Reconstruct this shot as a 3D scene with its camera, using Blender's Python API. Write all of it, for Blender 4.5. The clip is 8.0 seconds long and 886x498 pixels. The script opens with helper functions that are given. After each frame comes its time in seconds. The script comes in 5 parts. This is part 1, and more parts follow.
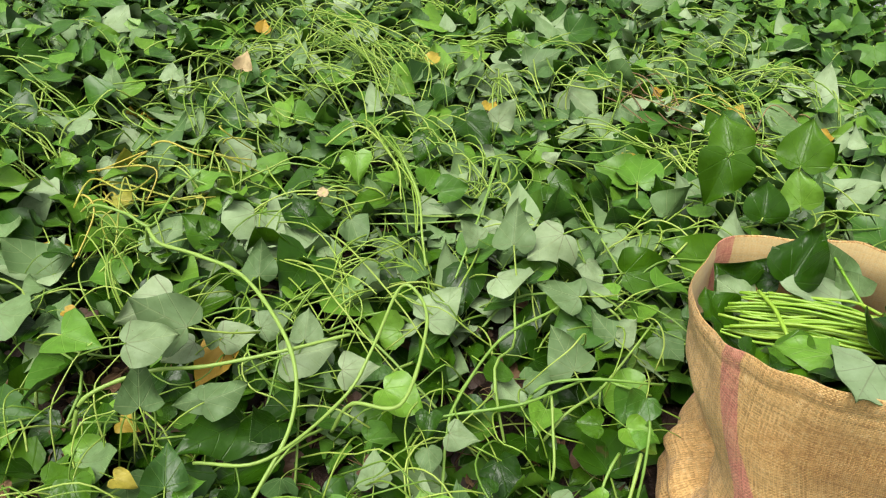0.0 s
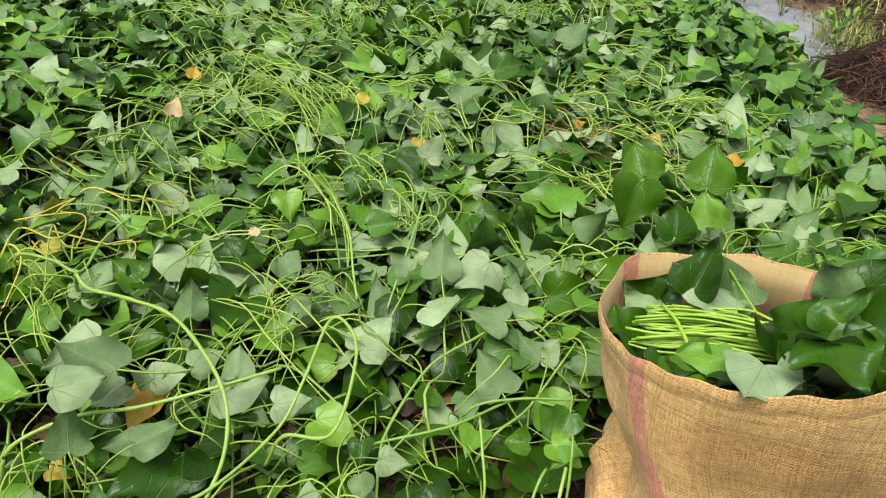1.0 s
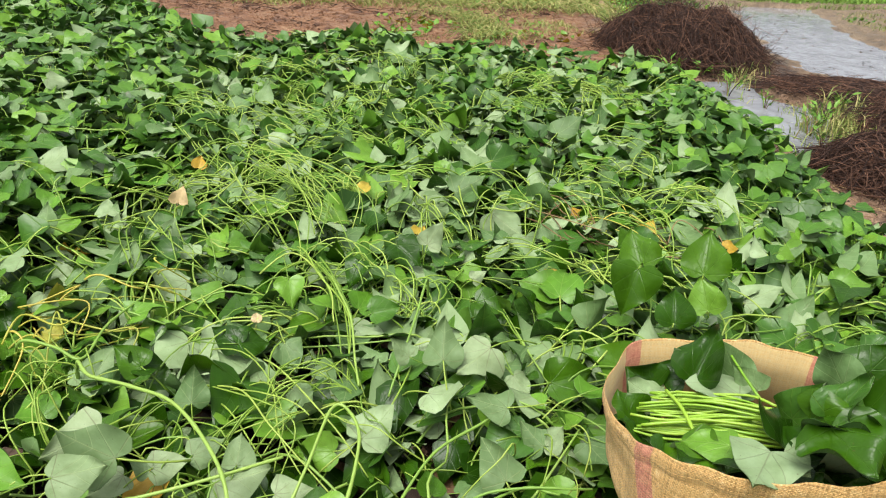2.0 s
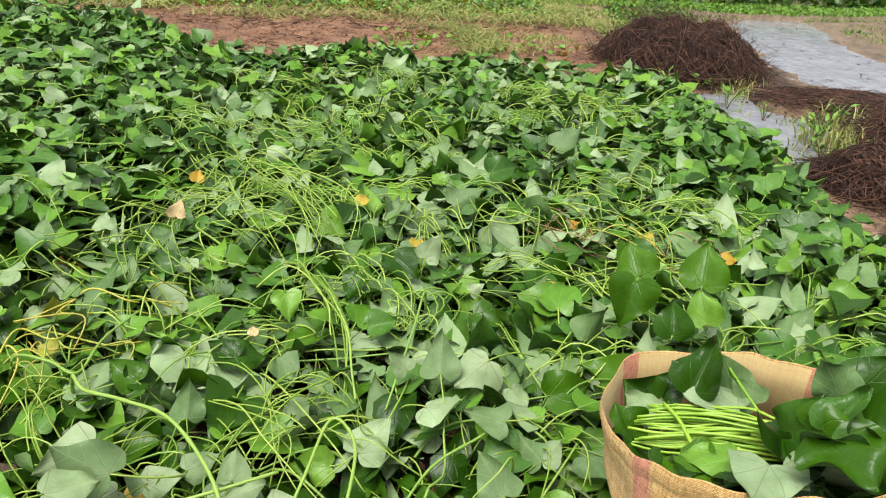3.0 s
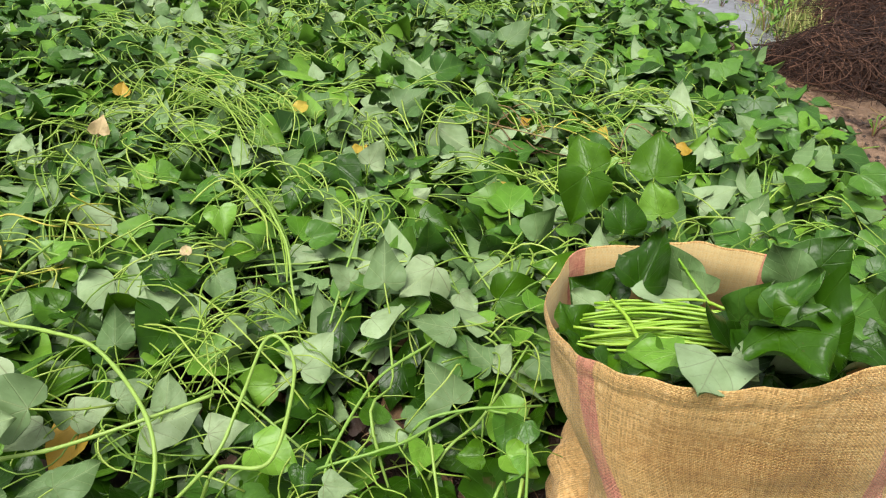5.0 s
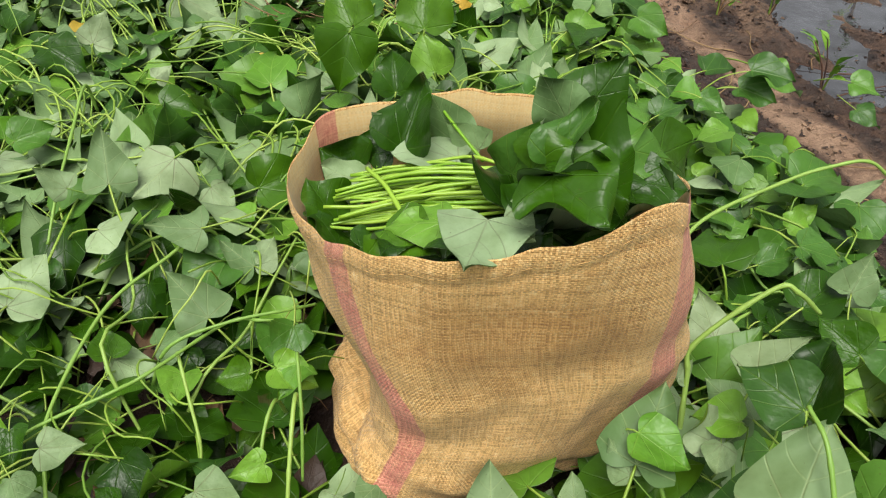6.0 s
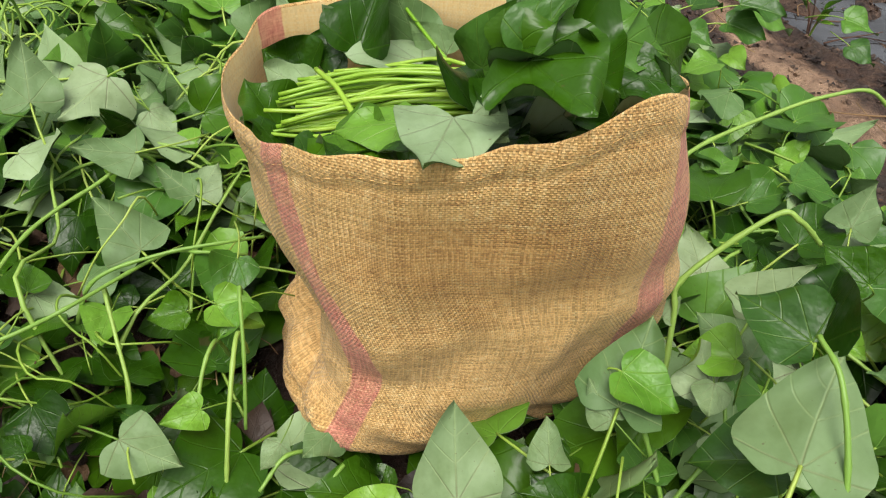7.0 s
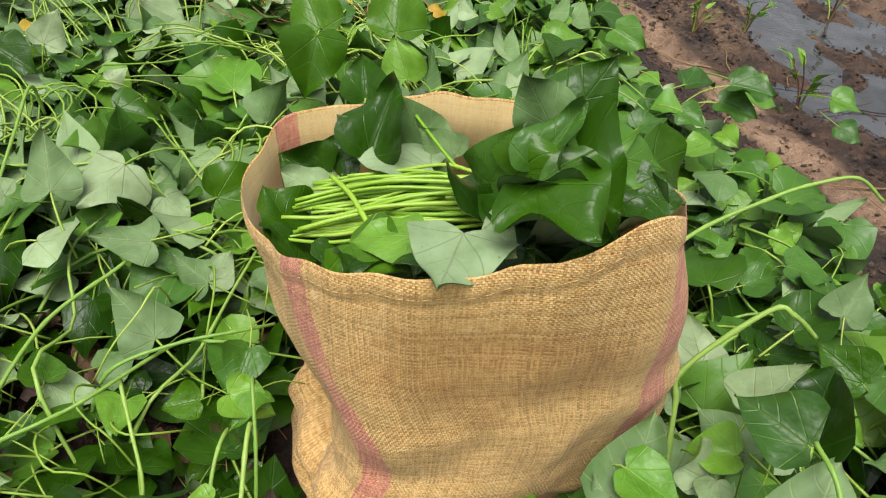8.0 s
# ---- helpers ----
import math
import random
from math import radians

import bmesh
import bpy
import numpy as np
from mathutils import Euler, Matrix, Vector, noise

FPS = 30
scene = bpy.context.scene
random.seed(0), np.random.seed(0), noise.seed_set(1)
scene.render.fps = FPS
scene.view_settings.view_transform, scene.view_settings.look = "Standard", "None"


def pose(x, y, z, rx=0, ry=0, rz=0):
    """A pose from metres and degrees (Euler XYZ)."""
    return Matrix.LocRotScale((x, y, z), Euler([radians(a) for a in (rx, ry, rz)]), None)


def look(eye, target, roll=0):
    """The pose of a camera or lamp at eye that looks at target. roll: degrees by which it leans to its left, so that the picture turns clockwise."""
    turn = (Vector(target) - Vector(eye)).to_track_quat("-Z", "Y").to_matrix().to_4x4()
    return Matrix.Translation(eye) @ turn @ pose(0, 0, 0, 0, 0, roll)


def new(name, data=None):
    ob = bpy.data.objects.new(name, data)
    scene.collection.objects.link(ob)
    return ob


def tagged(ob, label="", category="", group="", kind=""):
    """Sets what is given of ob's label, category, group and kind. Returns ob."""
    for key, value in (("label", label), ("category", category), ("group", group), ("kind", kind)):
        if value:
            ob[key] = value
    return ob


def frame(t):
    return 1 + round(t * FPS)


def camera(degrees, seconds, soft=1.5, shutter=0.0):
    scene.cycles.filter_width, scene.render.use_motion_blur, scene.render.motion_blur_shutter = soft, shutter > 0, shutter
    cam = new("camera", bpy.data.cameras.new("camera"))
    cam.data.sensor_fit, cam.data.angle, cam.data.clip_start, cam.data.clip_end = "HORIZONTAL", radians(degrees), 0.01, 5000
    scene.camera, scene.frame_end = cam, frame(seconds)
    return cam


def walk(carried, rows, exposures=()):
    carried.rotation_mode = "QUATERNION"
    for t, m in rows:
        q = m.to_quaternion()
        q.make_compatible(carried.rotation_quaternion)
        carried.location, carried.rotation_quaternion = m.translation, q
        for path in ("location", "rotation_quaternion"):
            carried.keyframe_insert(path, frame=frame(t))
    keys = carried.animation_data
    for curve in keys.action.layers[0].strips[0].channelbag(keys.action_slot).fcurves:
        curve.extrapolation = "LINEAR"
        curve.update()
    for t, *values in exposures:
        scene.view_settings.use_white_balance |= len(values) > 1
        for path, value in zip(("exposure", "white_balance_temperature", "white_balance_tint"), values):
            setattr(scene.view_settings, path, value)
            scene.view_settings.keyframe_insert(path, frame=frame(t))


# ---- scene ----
cam = camera(62.4, 8.0, 1.15)
PATH = [
    (0, (0.169, 0.074, 1.3), (0.074, 1.669, 0.098), 2.9),
    (0.5, (0.208, 0.056, 1.316), (0.211, 1.693, 0.168), 3.5),
    (1, (0.227, 0.022, 1.322), (0.258, 1.683, 0.209), 2.9),
    (1.5, (0.208, 0.006, 1.332), (0.243, 1.748, 0.35), 2.8),
    (2, (0.208, 0.002, 1.335), (0.245, 1.782, 0.424), 2.9),
    (2.2, (0.208, 0.003, 1.335), (0.244, 1.797, 0.452), 2.9),
    (3.5, (0.226, 0.013, 1.324), (0.26, 1.809, 0.445), 2.5),
    (4, (0.231, 0.024, 1.316), (0.264, 1.805, 0.408), 2.3),
    (4.2, (0.23, 0.028, 1.316), (0.262, 1.801, 0.392), 2.1),
    (5.3, (0.322, 0.127, 1.231), (0.551, 1.715, 0.037), 1.2),
    (5.5, (0.351, 0.159, 1.2), (0.686, 1.676, -0.06), 2.1),
    (6, (0.433, 0.239, 1.115), (1.003, 1.642, -0.192), 4.8),
    (6.5, (0.474, 0.268, 1.034), (1.091, 1.598, -0.326), 6.3),
    (7, (0.473, 0.279, 0.986), (1.096, 1.603, -0.377), 7.3),
    (7.5, (0.468, 0.292, 1.038), (1.113, 1.673, -0.258), 7.2),
    (8, (0.459, 0.301, 1.057), (1.11, 1.706, -0.21), 7.1),
]
walk(cam, [(t, look(eye, target, roll)) for t, eye, target, roll in PATH],
     exposures=((0, 0.77), (1.0, 0.79), (1.5, 0.89), (4.2, 0.91), (5.5, 0.74), (7.0, 0.67), (8.0, 0.73)))

# ---------------------------------------------------------------- light
world = bpy.data.worlds.new("overcast_sky")
scene.world = world
world.use_nodes = True
wn, wl = world.node_tree.nodes, world.node_tree.links
sky = wn.new("ShaderNodeTexSky")
sky.sky_type, sky.sun_disc = "NISHITA", False
sky.sun_elevation, sky.sun_rotation = radians(68), radians(218)
sky.dust_density, sky.ozone_density = 6.0, 1.0
grey = wn.new("ShaderNodeHueSaturation")
grey.inputs["Saturation"].default_value = 0.20
wl.new(sky.outputs[0], grey.inputs["Color"])
wl.new(grey.outputs[0], wn["Background"].inputs["Color"])
wn["Background"].inputs["Strength"].default_value = 0.095

sun = new("sun", bpy.data.lights.new("sun", "SUN"))
sun.data.energy, sun.data.angle, sun.data.color = 1.5, radians(36), (1.0, 0.96, 0.88)
sun.matrix_world = look((-1.5, -1.9, 6), (0, 0, 0))


# ---------------------------------------------------------------- materials
def shader(name):
    mat = bpy.data.materials.new(name)
    mat.use_nodes = True
    nt = mat.node_tree
    return mat, nt, nt.nodes["Principled BSDF"]


def node(nt, kind, **values):
    nd = nt.nodes.new("ShaderNode" + kind)
    for key, value in values.items():
        if key in ("operation", "blend_type", "data_type", "uv_map", "noise_dimensions", "feature", "attribute_name", "use_clamp"):
            setattr(nd, key, value)
        else:
            nd.inputs[key.replace("_", " ")].default_value = value
    return nd


def math_node(nt, op, a, b=None, clamp=False):
    nd = nt.nodes.new("ShaderNodeMath")
    nd.operation, nd.use_clamp = op, clamp
    for k, value in enumerate((a, b)):
        if value is None:
            continue
        if isinstance(value, (int, float)):
            nd.inputs[k].default_value = value
        else:
            nt.links.new(value, nd.inputs[k])
    return nd.outputs[0]


def mix(nt, fac, a, b, blend="MIX"):
    nd = nt.nodes.new("ShaderNodeMix")
    nd.data_type, nd.blend_type = "RGBA", blend
    for socket, value in ((nd.inputs["Factor"], fac), (nd.inputs["A"], a), (nd.inputs["B"], b)):
        if isinstance(value, (int, float)):
            socket.default_value = value
        elif isinstance(value, tuple):
            socket.default_value = (*value, 1)
        else:
            nt.links.new(value, socket)
    return nd.outputs["Result"]


def ramp(nt, fac, stops):
    nd = nt.nodes.new("ShaderNodeValToRGB")
    els = nd.color_ramp.elements
    while len(els) < len(stops):
        els.new(0.5)
    for el, (at, col) in zip(els, stops):
        el.position, el.color = at, (*col, 1)
    nt.links.new(fac, nd.inputs[0])
    return nd.outputs[0]


def noise_tex(nt, scale, detail=4.0, rough=0.55, vector=None, distort=0.0):
    nd = nt.nodes.new("ShaderNodeTexNoise")
    nd.inputs["Scale"].default_value, nd.inputs["Detail"].default_value = scale, detail
    nd.inputs["Roughness"].default_value, nd.inputs["Distortion"].default_value = rough, distort
    if vector is not None:
        nt.links.new(vector, nd.inputs["Vector"])
    return nd.outputs["Fac"]


def bump(nt, bsdf, height, strength, distance):
    nd = nt.nodes.new("ShaderNodeBump")
    nd.inputs["Strength"].default_value, nd.inputs["Distance"].default_value = strength, distance
    nt.links.new(height, nd.inputs["Height"])
    nt.links.new(nd.outputs[0], bsdf.inputs["Normal"])


def object_coords(nt):
    return nt.nodes.new("ShaderNodeTexCoord").outputs["Object"]


def each_piece(nt):
    """A number for each piece, on pieces of their own and on joined ones."""
    a = nt.nodes.new("ShaderNodeObjectInfo").outputs["Random"]
    b = nt.nodes.new("ShaderNodeNewGeometry").outputs["Random Per Island"]
    return math_node(nt, "FRACT", math_node(nt, "ADD", a, b))


def leaf_material(name, stops, vein, rough, thin, vein_strength=0.6, gloss=0.55, red_base=0.0):
    mat, nt, bsdf = shader(name)
    uv = nt.nodes.new("ShaderNodeUVMap").outputs[0]
    xy = nt.nodes.new("ShaderNodeSeparateXYZ")
    nt.links.new(uv, xy.inputs[0])
    ax = math_node(nt, "ABSOLUTE", math_node(nt, "SUBTRACT", xy.outputs[0], 0.5))
    y = xy.outputs[1]
    # side veins leave the midrib at a slant; two pairs spread from the stalk like fingers
    up = math_node(nt, "SUBTRACT", y, 0.2)
    q = math_node(nt, "SUBTRACT", y, math_node(nt, "MULTIPLY", math_node(nt, "POWER", ax, 1.15), 1.0))
    saw = math_node(nt, "ABSOLUTE", math_node(nt, "SUBTRACT", math_node(nt, "FRACT", math_node(nt, "MULTIPLY", q, 5.0)), 0.5))
    side = math_node(nt, "MULTIPLY", math_node(nt, "SUBTRACT", 1.0, math_node(nt, "MULTIPLY", saw, 17.0), True), math_node(nt, "MULTIPLY", math_node(nt, "SUBTRACT", q, 0.28), 6.0, True))
    mid = math_node(nt, "SUBTRACT", 1.0, math_node(nt, "MULTIPLY", ax, 80.0), True)
    veins = math_node(nt, "MAXIMUM", math_node(nt, "MULTIPLY", side, 0.6), mid)
    for a in (40, 82):
        d = math_node(nt, "ABSOLUTE", math_node(nt, "SUBTRACT", math_node(nt, "MULTIPLY", ax, math.cos(radians(a))), math_node(nt, "MULTIPLY", up, math.sin(radians(a)))))
        veins = math_node(nt, "MAXIMUM", veins, math_node(nt, "SUBTRACT", 0.9, math_node(nt, "MULTIPLY", d, 90.0), True))
    rnd = each_piece(nt)
    base = ramp(nt, rnd, stops)
    obj = object_coords(nt)
    blot = ramp(nt, noise_tex(nt, 3.5, 5.0, 0.6, uv), [(0.35, (0, 0, 0)), (0.7, (1, 1, 1))])
    base = mix(nt, math_node(nt, "MULTIPLY", blot, 0.7), base, mix(nt, 1.0, base, (0.62, 0.66, 0.5), "MULTIPLY"))
    spot = ramp(nt, noise_tex(nt, 22.0, 2.0, 0.5, obj), [(0.71, (0, 0, 0)), (0.74, (1, 1, 1))])
    base = mix(nt, math_node(nt, "MULTIPLY", spot, 0.55), base, (0.09, 0.06, 0.025))
    if red_base:
        tint = math_node(nt, "SUBTRACT", 1.5, math_node(nt, "MULTIPLY", y, 2.6), True)
        vein = mix(nt, math_node(nt, "MULTIPLY", tint, math_node(nt, "MULTIPLY", red_base, rnd)), vein, (0.13, 0.04, 0.04))
    base = mix(nt, math_node(nt, "MULTIPLY", veins, vein_strength), base, vein)
    nt.links.new(base, bsdf.inputs["Base Color"])
    rg = math_node(nt, "ADD", rough - 0.08, math_node(nt, "MULTIPLY", noise_tex(nt, 60.0, 2.0, 0.5, obj), 0.2))
    nt.links.new(rg, bsdf.inputs["Roughness"])
    bsdf.inputs["Specular IOR Level"].default_value = gloss
    quilt = math_node(nt, "POWER", math_node(nt, "MULTIPLY", saw, 2.0), 0.5)
    relief = math_node(nt, "SUBTRACT", math_node(nt, "ADD", math_node(nt, "MULTIPLY", noise_tex(nt, 7.0, 2.0, 0.5, uv), 0.7), math_node(nt, "MULTIPLY", quilt, -0.08)), math_node(nt, "MULTIPLY", veins, 0.3))
    bump(nt, bsdf, relief, 0.5, 0.006)
    tr = nt.nodes.new("ShaderNodeBsdfTranslucent")
    nt.links.new(mix(nt, 1.0, base, (1.0, 1.0, 0.35), "MULTIPLY"), tr.inputs["Color"])
    ms = nt.nodes.new("ShaderNodeMixShader")
    ms.inputs[0].default_value = thin
    nt.links.new(bsdf.outputs[0], ms.inputs[1])
    nt.links.new(tr.outputs[0], ms.inputs[2])
    nt.links.new(ms.outputs[0], nt.nodes["Material Output"].inputs["Surface"])
    return mat


LEAF_TOP = leaf_material("leaf_upper_side", [(0.0, (0.032, 0.098, 0.012)), (0.45, (0.066, 0.182, 0.020)), (0.8, (0.112, 0.268, 0.028)), (1.0, (0.205, 0.400, 0.038))], (0.20, 0.34, 0.05), 0.36, 0.15, 0.35, 0.45)
LEAF_UNDER = leaf_material("leaf_under_side", [(0.0, (0.084, 0.180, 0.048)), (0.5, (0.188, 0.305, 0.118)), (1.0, (0.370, 0.490, 0.272))], (0.33, 0.44, 0.18), 0.50, 0.08, 0.45, 0.36, red_base=1.6)
LEAF_PALE = leaf_material("turned_leaf_under_side", [(0.0, (0.118, 0.213, 0.074)), (0.5, (0.205, 0.308, 0.138)), (1.0, (0.345, 0.445, 0.248))], (0.36, 0.46, 0.20), 0.50, 0.12, 0.45, 0.32, red_base=1.6)
LEAF_WILTED = leaf_material("wilted_leaf_under_side", [(0.0, (0.275, 0.385, 0.205)), (1.0, (0.360, 0.462, 0.278))], (0.20, 0.22, 0.12), 0.50, 0.08, 0.5, 0.3, red_base=1.6)
# dark wet leaves; the same colour also paints shade onto the undergrowth
LEAF_DARK = leaf_material("wet_and_shaded_leaf", [(0.0, (0.014, 0.050, 0.002)), (0.6, (0.031, 0.098, 0.003)), (1.0, (0.070, 0.175, 0.006))], (0.09, 0.20, 0.02), 0.30, 0.07, 0.22, 0.30)
LEAF_YOUNG = leaf_material("young_leaf", [(0.0, (0.12, 0.31, 0.022)), (1.0, (0.22, 0.44, 0.04))], (0.32, 0.50, 0.10), 0.40, 0.2, 0.4)
LEAF_YELLOW = leaf_material("yellowed_leaf", [(0.0, (0.56, 0.33, 0.03)), (0.6, (0.58, 0.42, 0.05)), (1.0, (0.42, 0.42, 0.06))], (0.55, 0.45, 0.08), 0.55, 0.15, 0.4)
LEAF_TAN = leaf_material("withered_leaf", [(0.0, (0.55, 0.40, 0.20)), (1.0, (0.66, 0.52, 0.30))], (0.45, 0.30, 0.12), 0.65, 0.1, 0.4)
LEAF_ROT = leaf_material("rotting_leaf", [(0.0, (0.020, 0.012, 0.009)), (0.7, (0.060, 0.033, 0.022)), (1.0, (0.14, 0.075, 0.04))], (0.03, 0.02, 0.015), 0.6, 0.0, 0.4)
LEAF_BROWN = leaf_material("dead_leaf", [(0.0, (0.11, 0.060, 0.030)), (1.0, (0.24, 0.135, 0.060))], (0.08, 0.04, 0.02), 0.75, 0.05, 0.4)


def stem_material(name, stops, rough=0.45):
    mat, nt, bsdf = shader(name)
    obj = object_coords(nt)
    base = ramp(nt, each_piece(nt), stops)
    base = mix(nt, math_node(nt, "MULTIPLY", noise_tex(nt, 90.0, 3.0, 0.6, obj), 0.5), base, mix(nt, 1.0, base, (0.62, 0.6, 0.5), "MULTIPLY"))
    nt.links.new(base, bsdf.inputs["Base Color"])
    bsdf.inputs["Roughness"].default_value = rough
    bump(nt, bsdf, noise_tex(nt, 300.0, 2.0, 0.5, obj), 0.25, 0.001)
    return mat


STEM = stem_material("petiole_green", [(0.0, (0.15, 0.29, 0.035)), (0.5, (0.26, 0.42, 0.050)), (1.0, (0.42, 0.56, 0.11))])
VINE = stem_material("vine_green", [(0.0, (0.20, 0.38, 0.06)), (1.0, (0.33, 0.50, 0.10))])
STEM_FRESH = stem_material("cut_petiole_green", [(0.0, (0.20, 0.42, 0.022)), (1.0, (0.36, 0.56, 0.06))], 0.35)
STEM_DRY = stem_material("dry_stem", [(0.0, (0.20, 0.11, 0.05)), (1.0, (0.38, 0.26, 0.12))], 0.7)
ROOT = stem_material("dead_root_brown", [(0.0, (0.022, 0.011, 0.009)), (0.6, (0.062, 0.028, 0.018)), (1.0, (0.21, 0.105, 0.066))], 0.9)


def soil_material():
    mat, nt, bsdf = shader("wet_soil")
    obj = object_coords(nt)
    xy = nt.nodes.new("ShaderNodeSeparateXYZ")
    nt.links.new(obj, xy.inputs[0])
    big = noise_tex(nt, 1.3, 5.0, 0.6, obj)
    fine = noise_tex(nt, 38.0, 6.0, 0.65, obj)
    clod = noise_tex(nt, 9.0, 5.0, 0.6, obj, 0.6)
    tan = ramp(nt, big, [(0.30, (0.13, 0.080, 0.050)), (0.52, (0.26, 0.158, 0.095)), (0.72, (0.36, 0.235, 0.150))])
    mud = ramp(nt, clod, [(0.40, (0.030, 0.018, 0.013)), (0.55, (0.075, 0.040, 0.026)), (0.75, (0.15, 0.085, 0.05))])
    red = ramp(nt, noise_tex(nt, 5.0, 8.0, 0.72, obj, 0.5), [(0.36, (0.13, 0.058, 0.032)), (0.5, (0.34, 0.168, 0.085)), (0.68, (0.47, 0.28, 0.16))])
    litter = ramp(nt, noise_tex(nt, 3.2, 5.0, 0.65, obj, 0.4), [(0.47, (0, 0, 0)), (0.56, (1, 1, 1))])
    # a dry tan ridge runs along the path between the bed and the puddles
    ridge = math_node(nt, "MULTIPLY", math_node(nt, "SUBTRACT", 1.15, math_node(nt, "MULTIPLY", math_node(nt, "ABSOLUTE", math_node(nt, "SUBTRACT", math_node(nt, "ADD", xy.outputs[0], math_node(nt, "MULTIPLY", big, 0.3)), 2.46)), 11.0)), 2.0, True)
    ridge = math_node(nt, "MULTIPLY", ridge, math_node(nt, "SUBTRACT", math_node(nt, "MULTIPLY", noise_tex(nt, 6.0, 4.0, 0.6, obj), 3.2), 0.75, True))
    # rotting leaves have turned the earth dark along the near part of the path
    near = math_node(nt, "MULTIPLY", math_node(nt, "SUBTRACT", 3.4, math_node(nt, "ADD", xy.outputs[1], big)), 2.0, True)
    litter = math_node(nt, "MAXIMUM", litter, math_node(nt, "MULTIPLY", near, 0.85))
    base = mix(nt, math_node(nt, "MULTIPLY", litter, math_node(nt, "SUBTRACT", 1.0, math_node(nt, "MULTIPLY", ridge, 0.85))), tan, mud)
    base = mix(nt, math_node(nt, "MULTIPLY", ridge, 0.85), base, ramp(nt, clod, [(0.35, (0.36, 0.21, 0.125)), (0.6, (0.56, 0.37, 0.24))]))
    # the bare red plot behind the bed
    edge = math_node(nt, "ADD", xy.outputs[1], math_node(nt, "MULTIPLY", big, 1.2))
    far = math_node(nt, "MULTIPLY", math_node(nt, "SUBTRACT", edge, 6.3), 2.0, True)
    west = math_node(nt, "MULTIPLY", math_node(nt, "SUBTRACT", 2.2, xy.outputs[0]), 1.5, True)
    base = mix(nt, math_node(nt, "MULTIPLY", far, west), base, red)
    # pale silt lies along the flooded furrow
    bank = math_node(nt, "MULTIPLY", math_node(nt, "MULTIPLY", math_node(nt, "SUBTRACT", math_node(nt, "ADD", xy.outputs[0], big), 3.7), 2.5, True), math_node(nt, "MULTIPLY", math_node(nt, "SUBTRACT", xy.outputs[1], 5.0), 1.5, True))
    base = mix(nt, math_node(nt, "MULTIPLY", bank, 0.8), base, ramp(nt, clod, [(0.38, (0.20, 0.145, 0.095)), (0.6, (0.40, 0.31, 0.21))]))
    # the planted bed is damp dark earth
    bed = math_node(nt, "MULTIPLY", math_node(nt, "MULTIPLY", math_node(nt, "SUBTRACT", 2.22, xy.outputs[0]), 5.0, True), math_node(nt, "MULTIPLY", math_node(nt, "SUBTRACT", 5.5, xy.outputs[1]), 3.0, True))
    base = mix(nt, bed, base, mud)
    base = mix(nt, math_node(nt, "MULTIPLY", fine, 0.55), base, mix(nt, 1.0, base, (0.45, 0.42, 0.4), "MULTIPLY"))
    nt.links.new(base, bsdf.inputs["Base Color"])
    wet = ramp(nt, clod, [(0.38, (0.35, 0.35, 0.35)), (0.6, (0.85, 0.85, 0.85))])
    nt.links.new(wet, bsdf.inputs["Roughness"])
    bump(nt, bsdf, math_node(nt, "ADD", fine, math_node(nt, "MULTIPLY", clod, 2.0)), 0.9, 0.045)
    return mat


SOIL = soil_material()


def water_material():
    mat, nt, bsdf = shader("muddy_water")
    obj = object_coords(nt)
    # the puddles over rotting leaves are clear and dark
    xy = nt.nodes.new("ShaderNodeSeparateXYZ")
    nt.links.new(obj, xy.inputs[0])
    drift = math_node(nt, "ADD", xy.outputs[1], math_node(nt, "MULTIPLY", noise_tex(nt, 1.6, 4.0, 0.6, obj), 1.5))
    # the far furrow's base is painted paler grey in place of reflected sky
    sky_share = math_node(nt, "MULTIPLY", math_node(nt, "SUBTRACT", drift, 4.0), 0.5, True)
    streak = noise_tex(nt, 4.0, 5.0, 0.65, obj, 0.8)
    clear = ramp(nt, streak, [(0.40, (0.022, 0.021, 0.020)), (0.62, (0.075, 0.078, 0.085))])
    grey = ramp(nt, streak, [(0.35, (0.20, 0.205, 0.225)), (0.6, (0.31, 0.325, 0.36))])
    nt.links.new(mix(nt, sky_share, clear, grey), bsdf.inputs["Base Color"])
    bsdf.inputs["Roughness"].default_value = 0.05
    bsdf.inputs["IOR"].default_value = 1.75
    bsdf.inputs["Specular IOR Level"].default_value = 1.0
    bump(nt, bsdf, noise_tex(nt, 14.0, 3.0, 0.5, obj, 0.3), 0.22, 0.02)
    return mat


WATER = water_material()


